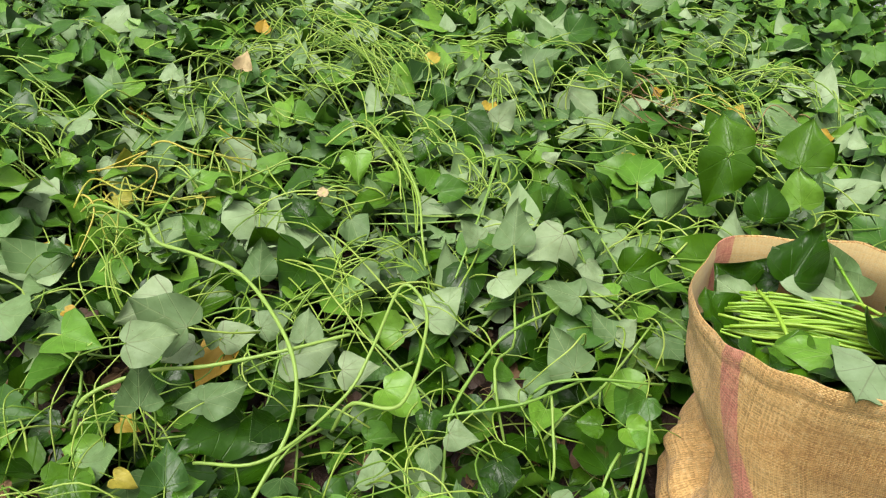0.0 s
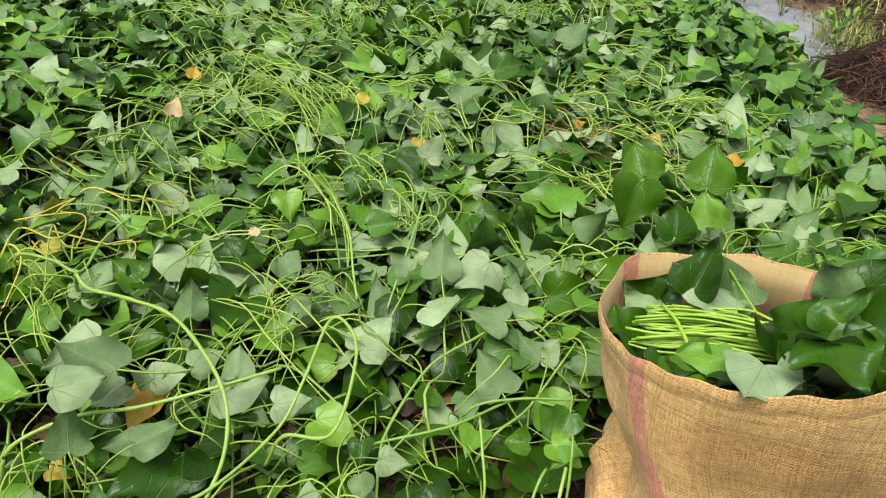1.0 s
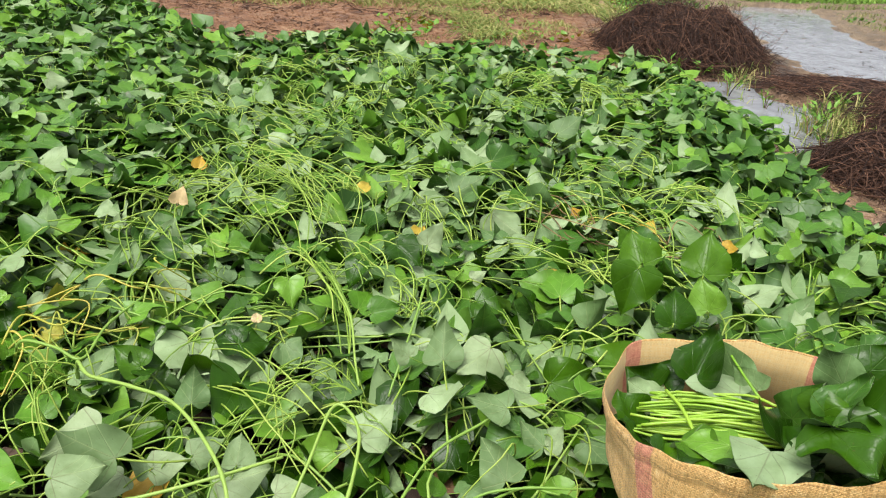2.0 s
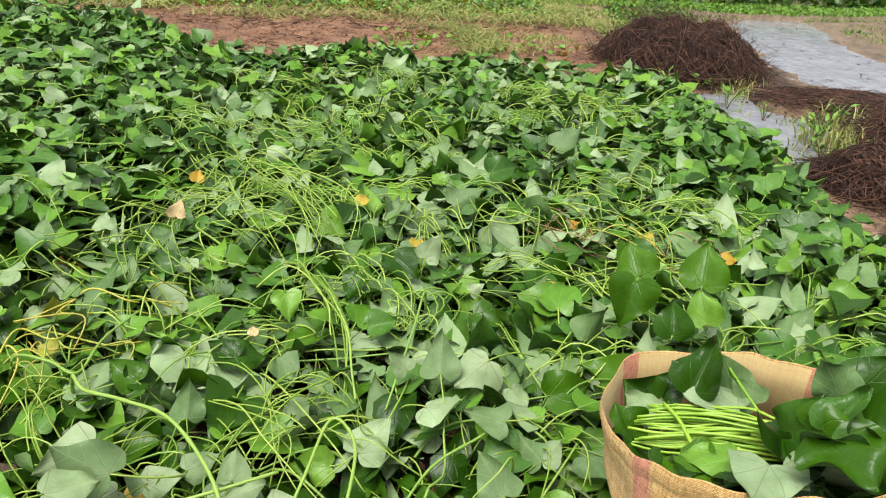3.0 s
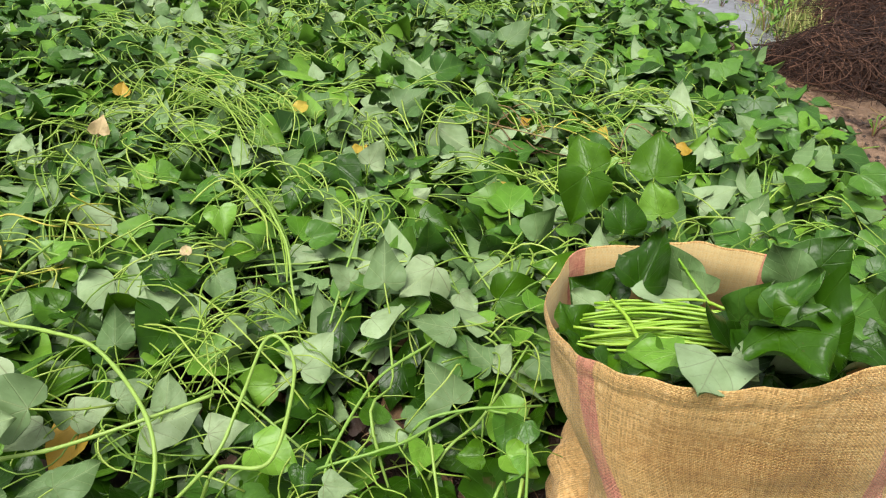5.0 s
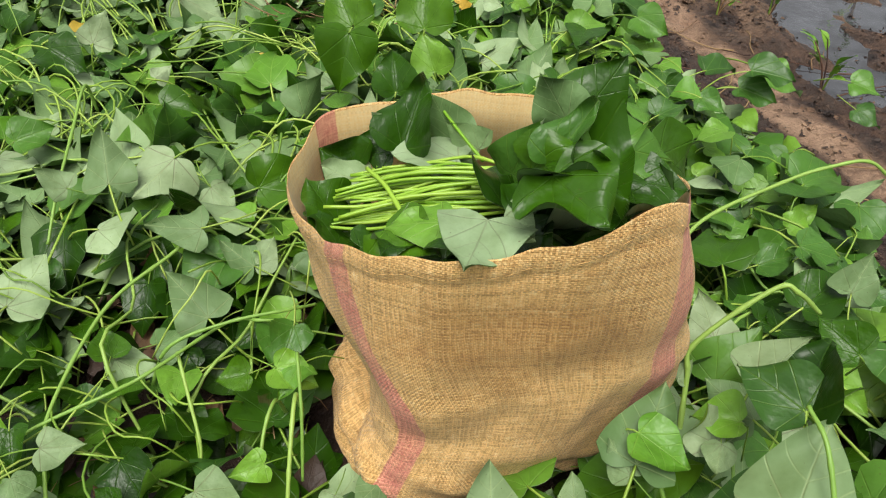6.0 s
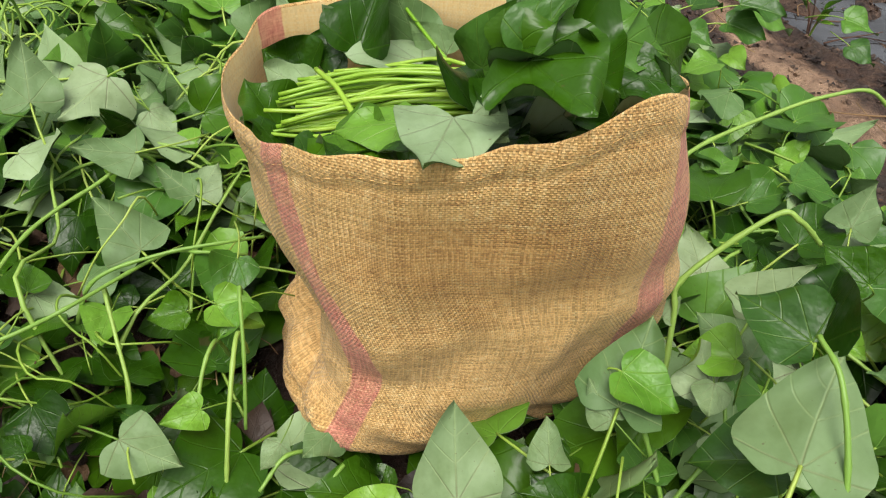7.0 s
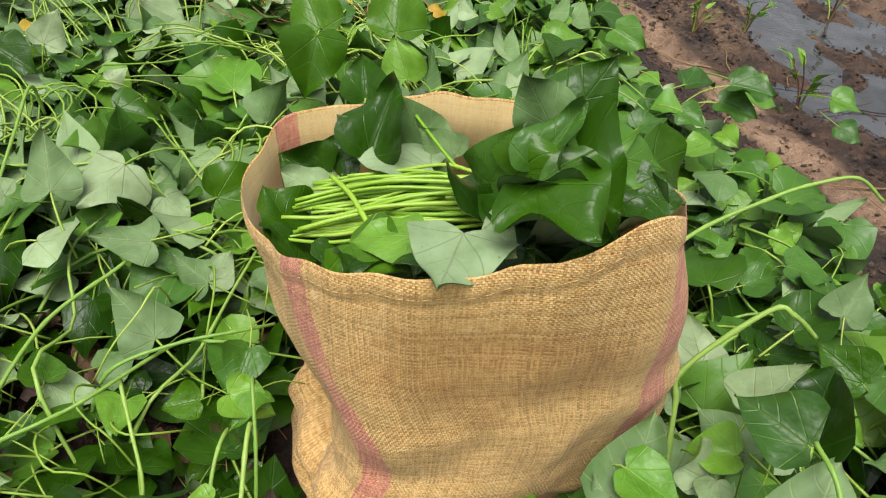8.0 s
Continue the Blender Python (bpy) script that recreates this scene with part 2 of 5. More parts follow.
def sacking_material(name, inside):
    mat, nt, bsdf = shader(name)
    uv = nt.nodes.new("ShaderNodeUVMap")
    uv.uv_map = "Cloth"
    st = nt.nodes.new("ShaderNodeUVMap")
    st.uv_map = "Stripe"
    wob = nt.nodes.new("ShaderNodeTexNoise")
    wob.inputs["Scale"].default_value, wob.inputs["Detail"].default_value = 9.0, 3.0
    nt.links.new(uv.outputs[0], wob.inputs["Vector"])
    warp = nt.nodes.new("ShaderNodeVectorMath")
    warp.operation = "MULTIPLY_ADD"
    nt.links.new(wob.outputs["Color"], warp.inputs[0])
    warp.inputs[1].default_value = (0.018, 0.018, 0)
    nt.links.new(uv.outputs[0], warp.inputs[2])
    xy = nt.nodes.new("ShaderNodeSeparateXYZ")
    nt.links.new(warp.outputs[0], xy.inputs[0])
    # plain weave: each thread runs over one and under the next
    cu, cv = (math_node(nt, "DIVIDE", xy.outputs[q], p) for q, p in ((0, 0.0028), (1, 0.0028)))
    iu, iv = math_node(nt, "FLOOR", cu), math_node(nt, "FLOOR", cv)
    fu, fv = (math_node(nt, "COSINE", math_node(nt, "MULTIPLY", math_node(nt, "SUBTRACT", math_node(nt, "FRACT", q), 0.5), math.pi)) for q in (cu, cv))
    turn = math_node(nt, "ABSOLUTE", math_node(nt, "MODULO", math_node(nt, "ADD", iu, iv), 2.0))
    weave = mix(nt, turn, fu, fv)
    tones = []
    for q, seed in ((iu, 3.7), (iv, 11.3)):
        wn_ = nt.nodes.new("ShaderNodeTexWhiteNoise")
        wn_.noise_dimensions = "1D"
        nt.links.new(math_node(nt, "ADD", q, seed), wn_.inputs["W"])
        tones.append(wn_.outputs["Value"])
    tone = mix(nt, turn, tones[0], tones[1])
    threads = nt.nodes.new("ShaderNodeTexNoise")
    stretch = nt.nodes.new("ShaderNodeMapping")
    stretch.inputs["Scale"].default_value = (300, 60, 1)
    nt.links.new(uv.outputs[0], stretch.inputs["Vector"])
    nt.links.new(stretch.outputs[0], threads.inputs["Vector"])
    threads.inputs["Scale"].default_value = 1.0
    threads2 = nt.nodes.new("ShaderNodeTexNoise")
    stretch2 = nt.nodes.new("ShaderNodeMapping")
    stretch2.inputs["Scale"].default_value = (60, 300, 1)
    nt.links.new(uv.outputs[0], stretch2.inputs["Vector"])
    nt.links.new(stretch2.outputs[0], threads2.inputs["Vector"])
    threads2.inputs["Scale"].default_value = 1.0
    yarn = math_node(nt, "ADD", math_node(nt, "MULTIPLY", threads.outputs["Fac"], 0.5), math_node(nt, "MULTIPLY", threads2.outputs["Fac"], 0.5))
    if inside:
        # paler cloth inside: light coming through the thin weave is put into the colour
        cloth = ramp(nt, yarn, [(0.35, (0.97, 0.70, 0.30)), (0.65, (1.0, 0.80, 0.42))])
    else:
        cloth = ramp(nt, yarn, [(0.30, (0.53, 0.295, 0.100)), (0.5, (0.94, 0.595, 0.230)), (0.68, (1.0, 0.755, 0.385))])
    stain = ramp(nt, noise_tex(nt, 7.0, 6.0, 0.7, uv.outputs[0], 0.4), [(0.38, (1, 1, 1)), (0.52, (0.86, 0.80, 0.70)), (0.68, (0.60, 0.52, 0.40))])
    cloth = mix(nt, 0.2 if inside else 0.55, cloth, stain, "MULTIPLY")
    if not inside:
        # a large damp brown stain below the hem
        cx = math_node(nt, "POWER", math_node(nt, "ABSOLUTE", math_node(nt, "DIVIDE", math_node(nt, "SUBTRACT", xy.outputs[0], 1.09), 0.19)), 2.0)
        cy = math_node(nt, "POWER", math_node(nt, "ABSOLUTE", math_node(nt, "DIVIDE", math_node(nt, "SUBTRACT", xy.outputs[1], 0.455), 0.095)), 2.0)
        far = math_node(nt, "ADD", math_node(nt, "ADD", cx, cy), math_node(nt, "MULTIPLY", math_node(nt, "SUBTRACT", noise_tex(nt, 9.0, 6.0, 0.65, uv.outputs[0]), 0.5), 2.2))
        damp = ramp(nt, far, [(0.25, (1, 1, 1)), (1.0, (0, 0, 0))])
        cloth = mix(nt, math_node(nt, "MULTIPLY", damp, 0.58), cloth, mix(nt, 1.0, cloth, (0.60, 0.47, 0.30), "MULTIPLY"))
    sx = nt.nodes.new("ShaderNodeSeparateXYZ")
    nt.links.new(st.outputs[0], sx.inputs[0])
    d = math_node(nt, "ABSOLUTE", math_node(nt, "SUBTRACT", sx.outputs[0], 0.5))
    d = math_node(nt, "ADD", d, math_node(nt, "MULTIPLY", math_node(nt, "SUBTRACT", yarn, 0.5), 0.05))
    band = math_node(nt, "SUBTRACT", 1.0, math_node(nt, "MULTIPLY", math_node(nt, "SUBTRACT", d, 0.205), 40.0, True), True)
    fade = ramp(nt, noise_tex(nt, 16.0, 4.0, 0.6, uv.outputs[0]), [(0.3, (0.7, 0.7, 0.7)), (0.6, (1, 1, 1))])
    pink = ramp(nt, yarn, [(0.35, (0.66, 0.19, 0.145)), (0.65, (0.93, 0.44, 0.29))])
    cloth = mix(nt, math_node(nt, "MULTIPLY", band, fade), cloth, pink)
    cloth = mix(nt, 0.2 if inside else 0.8, cloth, ramp(nt, tone, [(0.0, (0.56, 0.49, 0.38)), (0.5, (0.95, 0.94, 0.92)), (1.0, (1, 1, 1))]), "MULTIPLY")
    shade = ramp(nt, weave, [(0.0, (0.34, 0.29, 0.22)), (0.55, (1, 1, 1))])
    cloth = mix(nt, 0.05 if inside else 0.42, cloth, shade, "MULTIPLY")
    nt.links.new(cloth, bsdf.inputs["Base Color"])
    bsdf.inputs["Roughness"].default_value = 0.72
    bsdf.inputs["Sheen Weight"].default_value = 0.15
    bump(nt, bsdf, math_node(nt, "ADD", weave, math_node(nt, "MULTIPLY", yarn, 0.8)), 0.12 if inside else 0.5, 0.0024)
    tr = nt.nodes.new("ShaderNodeBsdfTranslucent")
    nt.links.new(cloth, tr.inputs["Color"])
    ms = nt.nodes.new("ShaderNodeMixShader")
    ms.inputs[0].default_value = 0.18 if inside else 0.12
    nt.links.new(bsdf.outputs[0], ms.inputs[1])
    nt.links.new(tr.outputs[0], ms.inputs[2])
    nt.links.new(ms.outputs[0], nt.nodes["Material Output"].inputs["Surface"])
    return mat


SACKING = sacking_material("jute_sacking", False)
SACKING_IN_LIT = sacking_material("jute_sacking_inside_lit", True)


# ---------------------------------------------------------------- mesh helpers
rng = np.random.default_rng(7)


def mesh_of(name, v, f, mats, fm=None, uvs=None, smooth=True):
    """A mesh from arrays; uvs: one pair for each vertex, by map name."""
    me = bpy.data.meshes.new(name)
    me.from_pydata([tuple(p) for p in v] if not isinstance(v, np.ndarray) else v.tolist(), [], f if isinstance(f, list) else f.tolist())
    for m in mats:
        me.materials.append(m)
    if fm is not None:
        me.polygons.foreach_set("material_index", np.asarray(fm, dtype=np.int32))
    me.polygons.foreach_set("use_smooth", np.full(len(me.polygons), smooth))
    if uvs:
        loops = np.empty(len(me.loops), dtype=np.int32)
        me.loops.foreach_get("vertex_index", loops)
        for key, uv in uvs.items():
            layer = me.uv_layers.new(name=key)
            layer.data.foreach_set("uv", np.asarray(uv, dtype=np.float32)[loops].ravel())
    me.update()
    return me


def under(ob, parent, m=None):
    """Makes ob a part of parent, at the place m in the world."""
    ob.parent = parent
    base = parent.matrix_world.copy() if parent.parent is None else parent.parent.matrix_basis @ parent.matrix_basis
    if parent.parent is None:
        base = parent.matrix_basis.copy()
    if m is not None:
        ob.matrix_basis = base.inverted() @ m
    return ob


def spline(points, count):
    """A smooth line through a few points."""
    p = np.array(points, dtype=float)
    p = np.vstack([2 * p[0] - p[1], p, 2 * p[-1] - p[-2]])
    out = []
    n = len(p) - 3
    for t in np.linspace(0, n - 1e-6, count):
        i, u = int(t), t - int(t)
        a, b, c, d = p[i:i + 4]
        out.append(0.5 * (2 * b + (c - a) * u + (2 * a - 5 * b + 4 * c - d) * u * u + (3 * b - 3 * c + d - a) * u ** 3))
    return np.array(out)


def tube(line, r0, r1, sides=5, knots=0.0):
    """Vertices and faces of a tapering tube along a line."""
    line = np.asarray(line)
    n = len(line)
    tan = np.gradient(line, axis=0)
    tan /= np.linalg.norm(tan, axis=1)[:, None] + 1e-9
    ref = np.where(np.abs(tan[:, 2:3]) > 0.9, np.array([[1.0, 0, 0]]), np.array([[0, 0, 1.0]]))
    a = np.cross(tan, ref)
    a /= np.linalg.norm(a, axis=1)[:, None] + 1e-9
    b = np.cross(tan, a)
    r = np.linspace(r0, r1, n)
    if knots:
        r = r * (1 + knots * (np.arange(n) % 6 == 3))
    ang = np.arange(sides) * 2 * math.pi / sides
    v = line[:, None, :] + r[:, None, None] * (np.cos(ang)[None, :, None] * a[:, None, :] + np.sin(ang)[None, :, None] * b[:, None, :])
    v = v.reshape(-1, 3)
    f = []
    for i in range(n - 1):
        for j in range(sides):
            k = (j + 1) % sides
            f.append([i * sides + j, i * sides + k, (i + 1) * sides + k, (i + 1) * sides + j])
    f.append(list(range(sides))[::-1])
    f.append([(n - 1) * sides + j for j in range(sides)])
    return v, f


def tubes_mesh(name, lines, mat, sides=4):
    """One mesh of many tubes, each given as (line, start radius, end radius)."""
    vs, fs, off = [], [], 0
    for line, r0, r1 in lines:
        v, f = tube(line, r0, r1, sides)
        vs.append(v)
        fs += [[i + off for i in q] for q in f]
        off += len(v)
    return mesh_of(name, np.vstack(vs), fs, [mat])


# ---------------------------------------------------------------- leaves
HEART = ((0.0, 0.58), (0.06, 0.84), (0.13, 0.97), (0.23, 1.0), (0.35, 0.96), (0.47, 0.85), (0.59, 0.69), (0.71, 0.50), (0.82, 0.31), (0.92, 0.13), (1.0, 0.0))
ARROW = ((0.0, 0.72), (0.05, 0.96), (0.11, 1.05), (0.22, 0.99), (0.36, 0.86), (0.50, 0.70), (0.65, 0.50), (0.80, 0.28), (0.91, 0.11), (1.0, 0.0))


def leaf_arrays(shape, width, fold, curl, wave, twist, petiole, rough_edge=0.0, seed=0, cols=3, rows=8, side_bend=0.0, thick=0.0012, bits=7, sides=4, holes=0):
    """A leaf one unit long with its stalk: the stalk joins at the origin, the blade runs along +y, its upper side faces +z.
    petiole: 'down', 'trail', 'turned' (for a leaf that lies upside down) or ''. Slots: 0 upper side, 1 lower side, 2 stalk."""
    r = np.random.default_rng(seed)
    ss = np.linspace(0, 1, rows + 1) ** 0.9
    w = np.interp(ss, [a for a, _ in shape], [b for _, b in shape]) * width * 0.5
    fr = np.linspace(-1, 1, 2 * cols + 1)
    ph = r.uniform(0, 6.28, 4)
    v, uv = [], []
    for i, s in enumerate(ss):
        for f in fr:
            g = abs(f)
            half = w[i] * (1 + rough_edge * (g > 0.9) * r.uniform(-1, 1))
            x = f * half
            y = s * 0.94 - 0.11 * math.sin(g * 2.3) * (1 - s) ** 2.6
            uv.append((x + 0.5, y * 0.8 + 0.2))
            z = fold * abs(x) - curl * y * y + wave * (math.sin(6 * y + ph[0]) * g * g * 0.6 * (1 if f > 0 else -0.8) + 0.14 * math.sin(8 * x + ph[1]) + 0.35 * g * g * math.sin(10 * y + ph[2]))
            z += twist * x * y
            v.append((x + side_bend * y * y, y, z))
    n = len(v)
    nc = len(fr)
    top = [[i * nc + j, i * nc + j + 1, (i + 1) * nc + j + 1, (i + 1) * nc + j] for i in range(rows) for j in range(nc - 1)]
    for _ in range(holes):
        top.pop(int(r.integers(nc, len(top) - 2 * nc)))
    v = np.array(v)
    low = v.copy()
    low[:, 2] -= thick * 8
    V = np.vstack([v, low])
    F = top + [[q[0] + n, q[3] + n, q[2] + n, q[1] + n] for q in top]
    M = [0] * len(top) + [1] * len(top)
    UV = np.array(uv + uv)
    if petiole:
        k = r.uniform(-0.35, 0.35)
        if petiole == "down":
            line = spline([(0, 0.02, -0.004), (k * 0.2, -0.16, -0.12), (k * 0.7, -0.22, -0.7), (k, -0.30, -1.5)], bits)
        else:
            q = 1.0 if petiole == "turned" else -1.0
            line = spline([(0, 0.02, -0.004), (k * 0.3, -0.22, 0.03 * q), (k, -0.60, 0.18 * q), (k * 2.2, -0.95, 0.5 * q)], bits)
        pv, pf = tube(line, 0.017, 0.021, sides)
        F += [[a + len(V) for a in q] for q in pf]
        M += [2] * len(pf)
        UV = np.vstack([UV, np.zeros((len(pv), 2))])
        V = np.vstack([V, pv])
    return V, F, M, UV




def leaf_kinds(detail):
    out = []
    for k in range(15):
        shp = HEART if k % 3 else ARROW
        out.append(leaf_arrays(shp, 0.92 + 0.05 * (k % 4), (0.16, 0.32, 0.48, 0.24)[k % 4], (0.10, 0.28, 0.45)[k % 3], 0.08 + 0.05 * (k % 3), (-0.35, 0.0, 0.4, 0.2, -0.2)[k % 5],
                               "down" if k < 5 else "trail" if k < 10 else "turned", 0.0, 100 + k, side_bend=(-0.12, 0.0, 0.1)[k % 3], **detail))
    return out


LEAF_KINDS = leaf_kinds(dict(cols=3, rows=7))
FAR_KINDS = leaf_kinds(dict(cols=2, rows=5, bits=4, sides=3))
UPRIGHT, TRAILING, TURNED = range(0, 5), range(5, 10), range(10, 15)


def leaf_meshes(name, mats):
    return [mesh_of(name, v, f, mats, m, {"UVMap": uv}) for v, f, m, uv in LEAF_KINDS]


GREEN = leaf_meshes("leaf", [LEAF_TOP, LEAF_UNDER, STEM])
DARK = leaf_meshes("leaf", [LEAF_DARK, LEAF_UNDER, STEM])
YOUNG = leaf_meshes("leaf", [LEAF_YOUNG, LEAF_UNDER, STEM])
YELLOW = leaf_meshes("leaf", [LEAF_YELLOW, LEAF_YELLOW, STEM])
BROWN = leaf_meshes("leaf", [LEAF_BROWN, LEAF_BROWN, STEM_DRY])


def leaf_pose(x, y, z, yaw, pitch, roll, size):
    """yaw: the way of the tip (0: +x, 90: +y); pitch: tip up; roll: 180 shows the lower side."""
    return pose(x, y, z, 0, 0, yaw - 90) @ pose(0, 0, 0, pitch, 0, 0) @ pose(0, 0, 0, 0, roll, 0) @ Matrix.Diagonal((size, size, size, 1))


def joined_leaves(name, poses, kinds, mats):
    """One mesh of many leaves."""
    vs, fs, ms, us, off = [], [], [], [], 0
    for m, k in zip(poses, kinds):
        v, f, fm, uv = FAR_KINDS[k]
        a = np.array(m)
        vs.append(v @ a[:3, :3].T + a[:3, 3])
        fs += [[i + off for i in q] for q in f]
        ms += fm
        us.append(uv)
        off += len(v)
    return mesh_of(name, np.vstack(vs), fs, mats, ms, {"UVMap": np.vstack(us)})


# ---------------------------------------------------------------- the plan
SACK = Vector((0.78, 0.99, 0.0))
EDGE_X = 1.90           # the bed's long side along the wet path
PATH_Z = -0.06          # the path lies lower than the bed


def bed_edge(y):
    out = min(1.0, max(0.0, (y - 1.8) / 1.0))
    return EDGE_X + 0.22 * out * (1 if y < 4.6 else max(0.0, 1 - (y - 4.6) * 0.9)) + 0.04 * math.sin(1.7 * y + 0.6) + 0.04 * math.sin(5.1 * y)


def bed_end(x):
    """Where the crop stops, along y."""
    return 5.45 + 0.2 * math.sin(2.0 * x + 1.0) + (0.0 if x > -1.5 else min(0.9, (-1.5 - x) * 1.0))


def lush(x, y):
    """1 where the crop still stands, 0 where the vines were pulled over."""
    a = 1 / (1 + math.exp((x + 1.05 + 0.25 * math.sin(1.6 * y)) / 0.12)) if y > 1.6 else 0.0
    b = 1 / (1 + math.exp(-(x - 1.45 + 0.1 * math.sin(2.3 * y)) / 0.1))
    c = 0.8 / (1 + math.exp(-(y - 4.4) / 0.25))
    return max(a, b, c)


def canopy(x, y):
    """The height of the crop's upper side."""
    n = noise.noise(Vector((x * 1.7, y * 1.7, 3.0)))
    h = 0.17 + 0.07 * n + 0.13 * lush(x, y) * (1 if x < 0 else 0.25)
    if y < 1.1 and x < 0.62:
        h *= 0.72
    out = bed_edge(y) - x
    return h * min(1.0, max(0.3, out / 0.5 + 0.3))


def ground_z(x, y):
    rough = noise.noise(Vector((x * 3.1, y * 3.1, 5.0))) * 0.024 + noise.noise(Vector((x * 8, y * 8, 9.0))) * 0.014 + noise.noise(Vector((x * 17, y * 17, 2.0))) * 0.007
    z = noise.noise(Vector((x * 0.9, y * 0.9, 0.0))) * 0.022 + rough
    e = x - bed_edge(min(y, 5.6))
    if y < 10.4:
        z += PATH_Z * min(1.0, max(0.0, (e + 0.05) / 0.35))
        # puddled hollow beside the bed, then the flooded furrow
        if 0.06 < e < 0.95 and 3.8 < y < 6.0:
            z -= 0.050 * math.sin((e - 0.06) / 0.89 * math.pi) - 0.03 * noise.noise(Vector((x * 5.0, y * 3.0, 23.0)))
        if 0.60 < e < 2.2 and -3.5 < y < 3.6:
            z -= 0.040 * math.sin((e - 0.60) / 1.6 * math.pi) - 0.060 * noise.noise(Vector((x * 3.6, y * 2.0, 13.0))) - 0.040 * noise.noise(Vector((x * 9.0, y * 5.0, 3.0)))
        mid = 4.24 + 0.055 * (y - 7.3) ** 2
        half = min(0.64, max(0.46, 0.62 - 0.05 * (y - 7.2))) + 0.10 * noise.noise(Vector((x * 2.0, y * 2.2, 8.0)))
        z -= 0.085 * math.exp(-((x - mid) / half) ** 4) * min(1.0, max(0.0, (y - 3.0) / 1.0))
        if x > 2.9 and y > 3.0:
            z += 0.05 * max(0.0, noise.noise(Vector((x * 9.5, y * 6.5, 31.0))) - 0.2)
    if y < -3.5:
        z += min(0.08, 0.08 * (-3.5 - y))
    if x > 6.0:
        z += min(0.1, 0.08 * (x - 6.0))
    if y > 6.0 and x < 1.9:
        z += 0.06 * min(1.0, y - 6.0) * (1 if y < 9 else max(0.0, 10 - y))
    return z


# ---------------------------------------------------------------- ground
def steps(lo, hi, cell, far):
    mid = list(np.arange(lo, hi + cell / 2, cell))
    out, d = [], cell
    a = lo
    while a > -far:
        d *= 1.35
        a -= d
        out.append(a)
    out = out[::-1] + mid
    a, d = hi, cell
    while a < far:
        d *= 1.35
        a += d
        out.append(a)
    return np.array(out)


gx, gy = steps(-5.0, 6.5, 0.06, 400), steps(-1.0, 11.0, 0.06, 400)
gv = [(x, y, ground_z(x, y)) for y in gy for x in gx]
nx = len(gx)
gf = [[j * nx + i, j * nx + i + 1, (j + 1) * nx + i + 1, (j + 1) * nx + i] for j in range(len(gy) - 1) for i in range(nx - 1)]
tagged(new("ground", mesh_of("ground", gv, gf, [SOIL])), "damp brown and reddish farm soil, bare beside the bed", "ground", kind="structure")


def water_sheet(x0, x1, y0, y1, z):
    xs, ys = np.linspace(x0, x1, 24), np.linspace(y0, y1, 24)
    v = [(x, y, z) for y in ys for x in xs]
    f = [[j * 24 + i, j * 24 + i + 1, (j + 1) * 24 + i + 1, (j + 1) * 24 + i] for j in range(23) for i in range(23)]
    return mesh_of("water", v, f, [WATER])


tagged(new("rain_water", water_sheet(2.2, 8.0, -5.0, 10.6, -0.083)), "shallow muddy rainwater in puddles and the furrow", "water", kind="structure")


# ---------------------------------------------------------------- the sack
RIM_R = (0.2225, -0.0114, -0.0003, 0.0037, -0.0200, -0.0064, 0.0022, -0.0112, 0.0024, -0.0006, 0.0019)
RIM_Z = (0.5862, 0.0357, -0.0304, -0.0100, -0.0053, -0.0012, -0.0063, -0.0026, 0.0013, 0.0026, 0.0021)


def waves(coefs, a):
    """A closed curve round the mouth: a mean and five pairs of cosine and sine."""
    return coefs[0] + sum(coefs[2 * k - 1] * math.cos(k * a) + coefs[2 * k] * math.sin(k * a) for k in range(1, 6))


def bulge(a, deg, wide):
    q = math.atan2(math.sin(a - radians(deg)), math.cos(a - radians(deg)))
    return math.exp(-(q / radians(wide)) ** 2)


def rim_point(th):
    """The mouth of the sack: two pulled-out corners, highest at the front one."""
    c, d = math.cos(th), math.sin(th)
    a = math.atan2(0.212 * math.copysign(abs(d) ** 0.8, d) + 0.032, 0.256 * math.copysign(abs(c) ** 0.8, c) + 0.017)
    r = waves(RIM_R, a) + 0.012 * bulge(a, 124, 12) + 0.010 * bulge(a, -52, 8) + 0.0025 * math.sin(9 * a + 1) + 0.0015 * math.sin(17 * a)
    z = waves(RIM_Z, a) + 0.012 * bulge(a, 124, 9) + 0.014 * bulge(a, -66, 9) - 0.006 * bulge(a, -86, 8) - 0.012 * bulge(a, -47, 7) - 0.018 * bulge(a, -30, 13) + 0.002 * math.sin(11 * a) + 0.0015 * math.sin(19 * a + 2)
    return r * math.cos(a) - 0.013, r * math.sin(a) - 0.032, z


def rim_z(th):
    return rim_point(th)[2]


PROFILE = (  # height share, centre x, centre y, half width, half depth
    (0.00, 0.010, 0.0, 0.160, 0.105), (0.03, 0.005, 0.0, 0.205, 0.140), (0.12, 0.005, -0.010, 0.236, 0.192), (0.25, 0.012, -0.016, 0.243, 0.210),
    (0.40, 0.035, -0.018, 0.240, 0.212), (0.55, 0.040, -0.018, 0.250, 0.218), (0.72, 0.022, -0.010, 0.252, 0.212), (0.88, 0.008, -0.002, 0.252, 0.203), (1.00, 0.004, 0.0, 0.256, 0.200))


